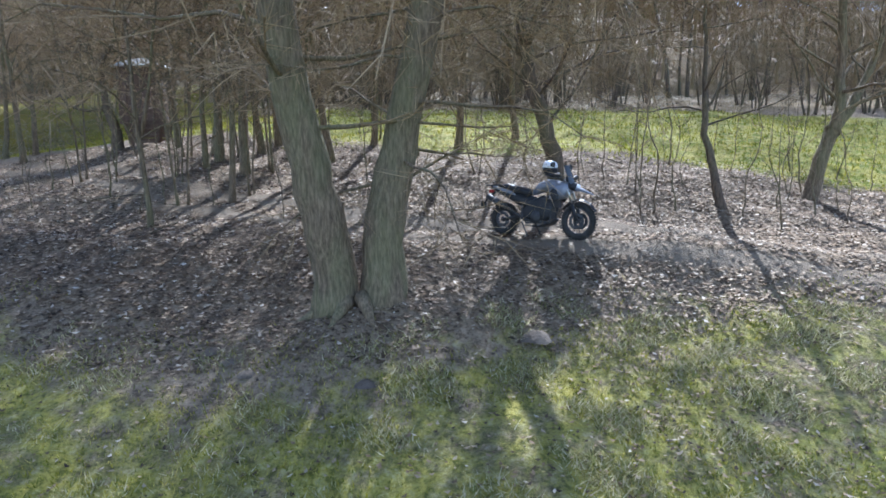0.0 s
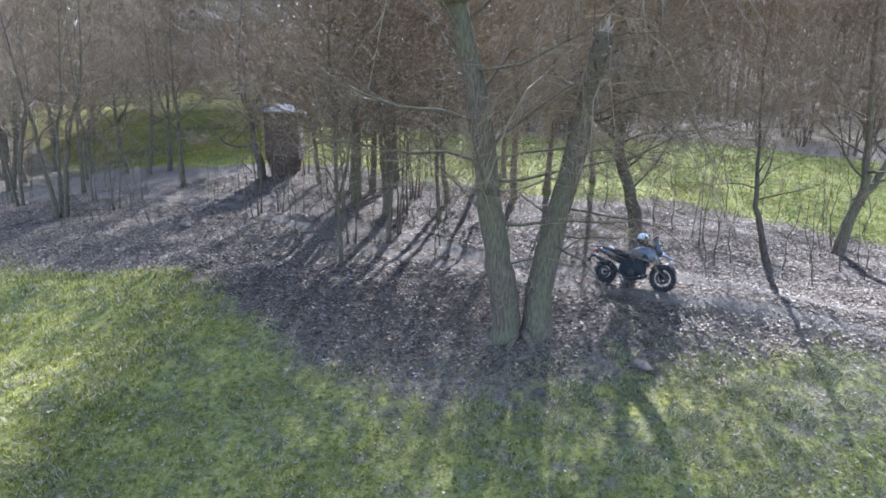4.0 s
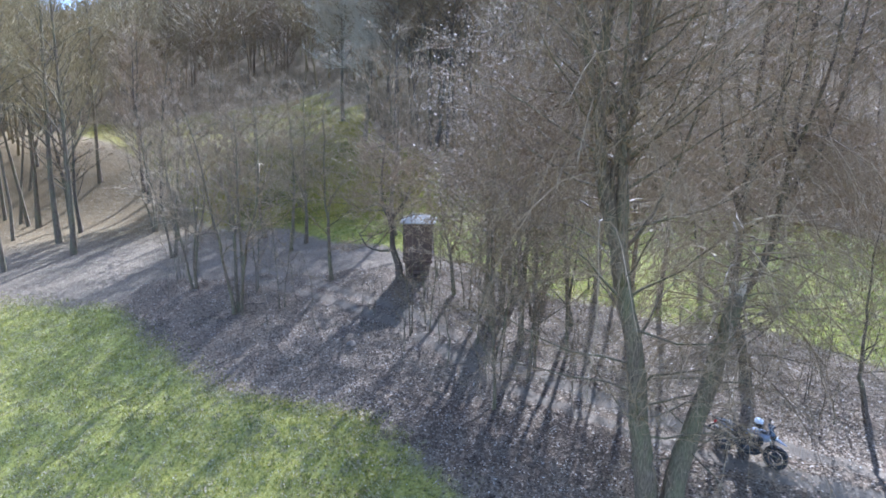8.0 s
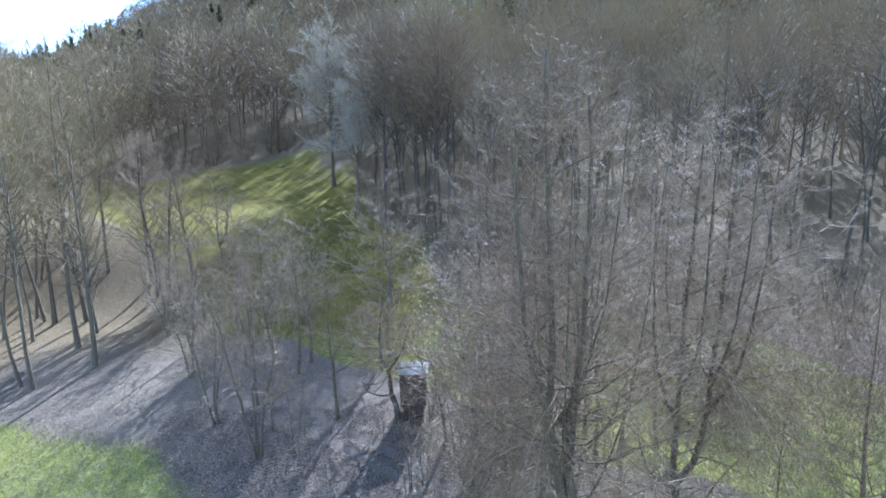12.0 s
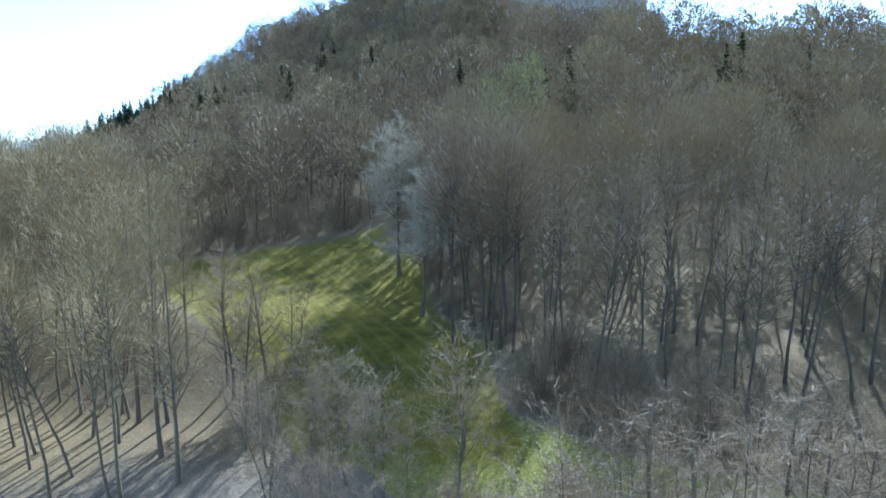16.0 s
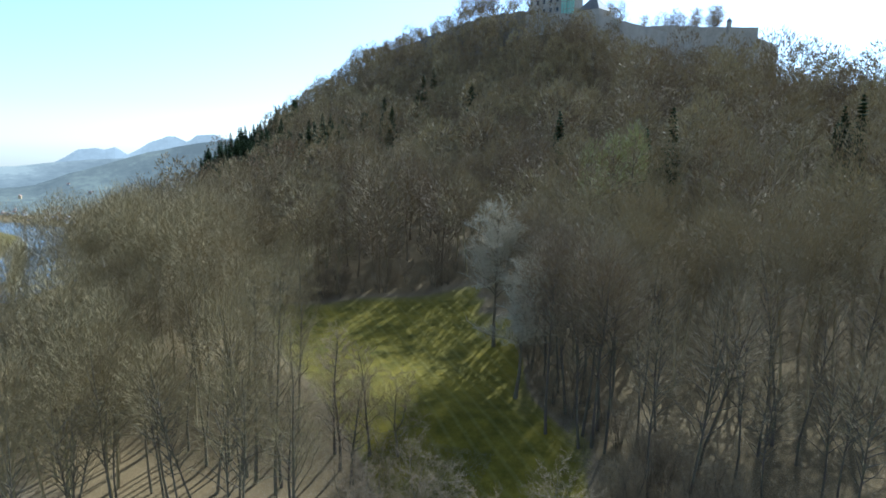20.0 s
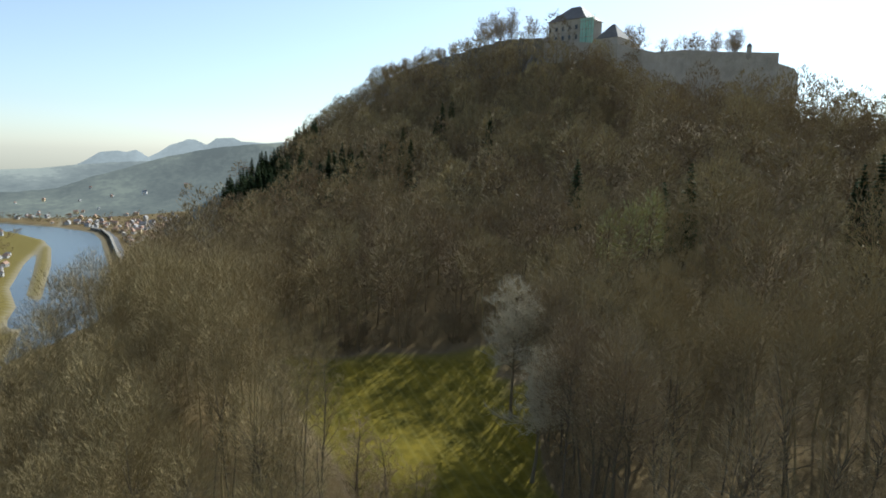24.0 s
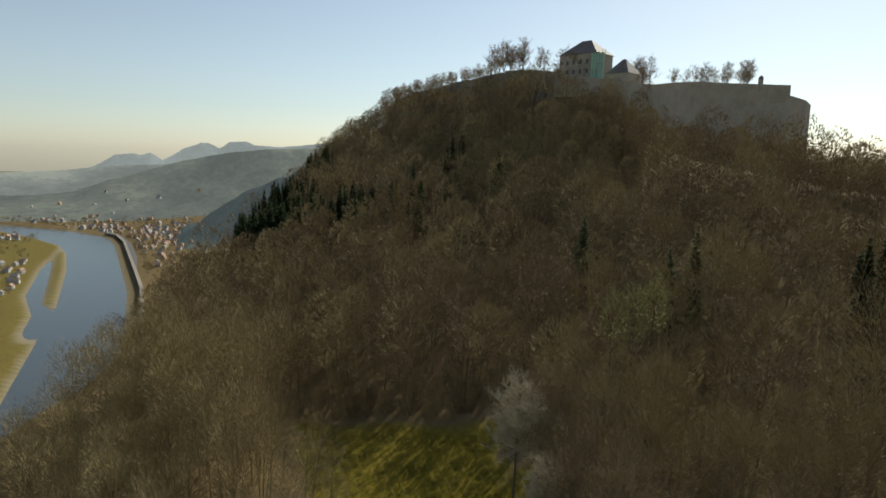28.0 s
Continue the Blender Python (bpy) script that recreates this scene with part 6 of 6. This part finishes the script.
settle(85, (560, 1010), (46, 190), 13, "town")
settle(125, (330, 1060), (50, 280), 15, "town")
settle(155, (1000, 1300), (140, 460), 18, "town")
settle(190, (190, 500), (-62, -190), 13, "village")
settle(198, (790, 850), (-90, -140), 13, "village")
while len(homes) < 216:     # single houses up the far slope
    homes.append((rs.uniform(49, 66), rs.uniform(2020, 2330), "slope"))
for i, (a, c, where) in enumerate(homes):
    x, y = river_place(a, c)
    w = i % 5 if where != "village" else 3 + i % 2
    group = {"town": "houses of the river town", "village": "houses of the village", "slope": "houses on the far slope"}[where]
    if where == "slope":
        x, y = -7 - c * math.sin(radians(a)), -26 + c * math.cos(radians(a))
        top = np.interp(a, [q[0] for q in SLOPE[::-1]], [q[2] for q in SLOPE[::-1]])
        z = max(land(x, y), RIVER - 2 + (top - RIVER) * ((c - 2000) / 400) ** 1.25)
    else:
        z = land(x, y)
    m = pose(x, y, z, 0, 0, 35 + rs.choice((0, 90)) + rs.uniform(-12, 12)) @ Matrix.Scale(rs.uniform(0.6, 0.9), 4)
    if i < 5:
        HOUSES[i].matrix_basis = m
        tagged(HOUSES[i], LOOKS[i], "house", group)
    else:
        h = HOUSES[w]
        h2 = copy_thing(h, m @ Matrix.Scale(1 / h.scale[0], 4))
        tagged(h2, LOOKS[w], "house", group)

# the railway wall along the right bank, its arches' shade as dark blocks, and the road behind it
M_ROAD = two_tone("asphalt", (0.1, 0.1, 0.105), (0.2, 0.2, 0.2), 0.1, 1, 0.9)
railway = new("railway_wall")
tagged(railway, "long stone railway embankment wall along the river", "wall")
wall, arches, road = Soup(), Soup(), Soup()
for i in range(84):
    a = -60 + 11 * i
    c, c2 = float(right_bank(a)) + 20, float(right_bank(a + 11)) + 20
    turn = math.degrees(math.atan2(*[q - p for p, q in zip(river_place(a, c), river_place(a + 11, c2))][::-1]))
    x, y = river_place(a, c)
    wall.box((x, y, RIVER), (12.2, 5, 9), turn)
    # a dark block put in for the shade of each arch
    x, y = river_place(a, c - 2.9)
    arches.box((x, y, RIVER + 1.5), (6, 1.2, 5.5), turn)
    x, y = river_place(a, c + 9)
    road.box((x, y, RIVER + 2.2), (12.2, 9, 0.8), turn)
part("wall", wall, M_STONE, railway)
part("arches", arches, M_GLASS_DARK, railway)
tagged(part("road", road, M_ROAD), "grey road behind the railway wall", "road", kind="structure")

# trees along the banks and over the far slopes
far_kinds = [joined(dome_tree(160 + i, 10 + i, 0.3, 4.2, 90, 0.4, 3, 0.12, 4)) for i in range(3)]
rs = random.Random(61)
spots = []
while len(spots) < 1700:
    kind = rs.random()
    if kind < 0.6:
        a = rs.uniform(-150, 1350)
        c = float(right_bank(a)) + 36 + rs.random() ** 1.3 * 340
    elif kind < 0.75:
        a = rs.uniform(150, 900)
        c = float(left_bank(min(a, 700))) - rs.uniform(60, 330)
    else:
        a, c = rs.uniform(1120, 1700), rs.uniform(-500, 600)
        if float(left_bank(a)) - 20 < c < float(right_bank(a)) + 15:
            continue
    x, y = river_place(a, c)
    spots.append((rs.randrange(3), x, y, land(x, y), rs.uniform(0, 6), rs.uniform(0.5, 1.1)))
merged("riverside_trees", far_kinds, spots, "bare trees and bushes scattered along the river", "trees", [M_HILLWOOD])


# ---- grass, dead leaves and small things on the ground ----
def scatter(name, label, category, count, seed, area, keep, shape, material):
    """One object of kind stuff: many small flat pieces on the ground. shape gives local vertices and faces."""
    rng = np.random.RandomState(seed)
    x, y = rng.uniform(area[0], area[1], count), rng.uniform(area[2], area[3], count)
    ok = rng.uniform(0, 1, count) < keep(x, y)
    x, y = x[ok], y[ok]
    z = lie(x, y)
    v, f = shape(rng, x, y, z)
    me = bpy.data.meshes.new(name)
    me.vertices.add(len(v))
    me.vertices.foreach_set("co", v.astype(np.float32).ravel())
    me.loops.add(f.size)
    me.loops.foreach_set("vertex_index", f.astype(np.int32).ravel())
    me.polygons.add(len(f))
    me.polygons.foreach_set("loop_start", np.arange(0, f.size, f.shape[1], dtype=np.int32))
    me.update(calc_edges=True)
    me.materials.append(material)
    return tagged(new(name, me), label, category, kind="stuff")


def blades(height, width, lean):
    def shape(rng, x, y, z):
        n = len(x)
        a, h = rng.uniform(0, 6.28, n), height * rng.uniform(0.4, 1.3, n)
        b, l = rng.uniform(0, 6.28, n), lean * rng.uniform(0.2, 1.2, n)
        dx, dy = np.cos(a) * width, np.sin(a) * width
        tx, ty = np.cos(b) * l * h, np.sin(b) * l * h
        v = np.stack([np.stack([x - dx, y - dy, z - 0.01], 1), np.stack([x + dx, y + dy, z - 0.01], 1), np.stack([x + tx, y + ty, z + h], 1)], 1).reshape(-1, 3)
        return v, np.arange(3 * n).reshape(-1, 3)
    return shape


def leaves(size):
    def shape(rng, x, y, z):
        n = len(x)
        a, s = rng.uniform(0, 6.28, n), size * rng.uniform(0.6, 1.4, n)
        c, d = np.cos(a) * s, np.sin(a) * s
        lift = rng.uniform(0.0, 0.9, (4, n)) * s * 0.9
        zz = z + 0.012
        v = np.stack([np.stack([x - c, y - d, zz + lift[0]], 1), np.stack([x + d * 0.55, y - c * 0.55, zz + lift[1] * 0.3], 1), np.stack([x + c, y + d, zz + lift[2]], 1), np.stack([x - d * 0.55, y + c * 0.55, zz + lift[3] * 0.3], 1)], 1).reshape(-1, 3)
        return v, np.arange(4 * n).reshape(-1, 4)
    return shape


def low_edge(x):
    return -3.6 + np.interp(x, [-60, -45, -31, -19.5, -11.4, -7, -2, 0.5, 6, 40], [18, 15, 12, 5, 2.4, -0.4, -1.1, 0.3, 0.9, -4])


def on_track(x, y):
    """How far a place is kept bare by the wheel ruts."""
    cy = np.interp(x, [-70, -40, -25, -15, -8, 0, 4, 8, 14, 40], [30, 20, 12.5, 7.4, 2.6, -0.4, -1.2, -2.2, -4.0, -13])
    return np.maximum(smooth(0.5, 0.25, np.abs(y - cy - 0.7)), smooth(0.5, 0.25, np.abs(y - cy + 0.7)))


def patchy(x, y, k=1.0):
    return 0.5 + 0.5 * np.sin(x * 1.3 * k + 1.7 * np.sin(y * 0.9 * k)) * np.sin(y * 1.6 * k + 1.1 * np.sin(x * 0.7 * k))


def island_material(name, stops, rough=0.8, through=0.0):
    """A colour for each blade or leaf; through: how much light shines through it."""
    k = Mat(name, rough, spec=0.2)
    c = k.ramp(k.island(), *stops)
    k.colour(c)
    if through:
        t, m = k.add("ShaderNodeBsdfTranslucent"), k.add("ShaderNodeMixShader")
        k.link(c, t.inputs["Color"])
        m.inputs[0].default_value = through
        k.link(k.b.outputs[0], m.inputs[1])
        k.link(t.outputs[0], m.inputs[2])
        k.link(m.outputs[0], k.t.nodes["Material Output"].inputs["Surface"])
    return k.m


M_BLADE = island_material("grass_blades", ((0.0, (0.06, 0.078, 0.003)), (0.4, (0.165, 0.172, 0.007)), (0.7, (0.3, 0.262, 0.024)), (1.0, (0.47, 0.395, 0.12))), 0.7, 0.45)
M_STRAW = island_material("dry_grass", ((0.0, (0.16, 0.18, 0.05)), (0.4, (0.3, 0.28, 0.11)), (0.7, (0.42, 0.37, 0.2)), (1.0, (0.58, 0.51, 0.34))), 0.7, 0.4)
M_LEAF = island_material("dead_leaves", ((0.0, (0.035, 0.025, 0.018)), (0.4, (0.15, 0.102, 0.06)), (0.65, (0.29, 0.21, 0.132)), (0.92, (0.4, 0.32, 0.22)), (1.0, (0.56, 0.49, 0.39))), 0.85, 0.2)
M_LEAF_DARK = island_material("damp_leaves", ((0.0, (0.07, 0.055, 0.03)), (0.5, (0.19, 0.15, 0.085)), (1.0, (0.36, 0.3, 0.19))), 0.7, 0.2)

scatter("grass", "short spring grass on the lower meadow", "grass", 110000, 1, (-14, 10, -12, 1), lambda x, y: smooth(0.8, -1.0, y - low_edge(x)) * smooth(0.3, 0.75, patchy(x, y, 0.75) + 0.25 * patchy(x, y, 3.1)), blades(0.065, 0.008, 1.0), M_BLADE)
scatter("grass", "short spring grass farther down the meadow", "grass", 70000, 2, (-46, -10, -9, 12), lambda x, y: smooth(0.8, -1.0, y - low_edge(x)), blades(0.12, 0.016, 0.7), M_BLADE)
scatter("dry_grass", "tufts of dry pale grass on the bank", "grass", 420000, 3, (-12, 12, -11, -0.5), lambda x, y: smooth(0.45, 0.9, patchy(x, y, 2.3)) * (0.35 + 0.65 * smooth(-3, 0, x)) * smooth(0.4, -0.6, y - low_edge(x)) * (0.4 + 0.6 * smooth(-9, -6, y)), blades(0.085, 0.009, 1.6), M_STRAW)
scatter("grass", "grass on the strip of meadow behind the track", "grass", 60000, 4, (-34, 16, 4, 36), lambda x, y: smooth(7.0, 9.5, y + 0.28 * (x + 2) + np.clip(-8 - x, 0, 40) * -0.35) * smooth(2, -2, y - strip_far(x)), blades(0.12, 0.02, 0.7), M_BLADE)
scatter("dead_leaves", "dead leaves covering the wooded bank", "leaves", 190000, 5, (-32, 12, -5, 12), lambda x, y: (1 - 0.85 * on_track(x, y)) * smooth(-1.2, 0.6, y - low_edge(x)) * smooth(9.5, 7.0, y + 0.28 * (x + 2) + np.clip(-8 - x, 0, 40) * -0.35), leaves(0.046), M_LEAF)
scatter("dead_leaves", "single dead leaves blown over the grass", "leaves", 22000, 6, (-14, 11, -12, -2), lambda x, y: 0.35 + 0.65 * smooth(-2, 3, x), leaves(0.034), M_LEAF)

scatter("dead_leaves", "dead leaves under the trees of the left wood", "leaves", 42000, 8, (-66, -31, 8, 40), lambda x, y: smooth(-1.2, 0.6, y - low_edge(x)), leaves(0.06), M_LEAF_DARK)
scatter("dead_leaves", "dead leaves under the trees of the right wood", "leaves", 30000, 9, (-26, 30, 22, 58), lambda x, y: smooth(-16, -10, x + 0.65 * (y - 28)), leaves(0.06), M_LEAF_DARK)

scatter("dry_grass", "dry pale tufts in the grass farther down the meadow", "grass", 160000, 10, (-42, -10, -9, 11), lambda x, y: smooth(0.35, 0.85, patchy(x, y, 1.7)) * smooth(0.4, -0.6, y - low_edge(x)), blades(0.1, 0.014, 1.5), M_STRAW)
scatter("dead_leaves", "single dead leaves blown over the farther meadow", "leaves", 9000, 11, (-42, -10, -9, 11), lambda x, y: smooth(0.6, -0.6, y - low_edge(x)), leaves(0.045), M_LEAF)

# molehills and fallen twigs
M_EARTH = two_tone("molehill_earth", (0.075, 0.058, 0.042), (0.17, 0.135, 0.1), 3, 30, 0.95, bump=0.6, dist=0.04)


def molehill(x, y, r, seed):
    rng = random.Random(seed)
    s = Soup()
    rings = ((1.0, -0.03), (0.8, 0.3), (0.5, 0.7), (0.2, 0.95))
    for f, h in rings:
        for k in range(12):
            a = 2 * math.pi * k / 12
            q = r * f * rng.uniform(0.85, 1.15)
            s.v.append(Vector((q * math.cos(a), q * math.sin(a), h * r * 0.45 + rng.uniform(-0.015, 0.015))))
    for i in range(3):
        for k in range(12):
            l = (k + 1) % 12
            s.f.append((i * 12 + k, i * 12 + l, (i + 1) * 12 + l, (i + 1) * 12 + k))
    s.f.append(tuple(36 + k for k in range(12)))
    ob = part("molehill", s, M_EARTH, smooth=True)
    ob.location = stand_on(x, y)
    tagged(ob, "small crumbly molehill in the grass", "molehill", "molehills")


for i, (x, y, r) in enumerate(((-1.75, -5.3, 0.15), (-3.75, -4.8, 0.12), (-3.38, -5.1, 0.13), (0.47, -4.15, 0.24), (-4.08, -4.55, 0.14), (-14.7, 3.85, 0.25))):
    molehill(x, y, r, i)


def fallen_branch(seed, x, y, L, r):
    rng = random.Random(seed)
    s = Soup()
    a = rng.uniform(0, 6.28)
    pts = []
    for i in range(6):
        px, py = x + math.cos(a) * L * i / 5 + rng.gauss(0, 0.03), y + math.sin(a) * L * i / 5 + rng.gauss(0, 0.03)
        pts.append(Vector((px, py, land(px, py) + 0.03)))
    s.tube(pts, [r * (1 - 0.13 * i) for i in range(6)], 6)
    for i in (2, 3, 4):
        s.sliver(pts[i], (rng.gauss(0, 1), rng.gauss(0, 1), 0.25), L * 0.25, r * 0.4)
    tagged(part("fallen_branch", s, M_BARK_DARK), "broken bare branch lying on the ground", "branch", "fallen branches")


rs = random.Random(71)
for i in range(26):
    x = rs.uniform(-26, 8)
    fallen_branch(i, x, rs.uniform(-2.5, 6) + (0.42 * (-8 - x) if x < -8 else 0), rs.uniform(0.6, 2.2), rs.uniform(0.012, 0.035))
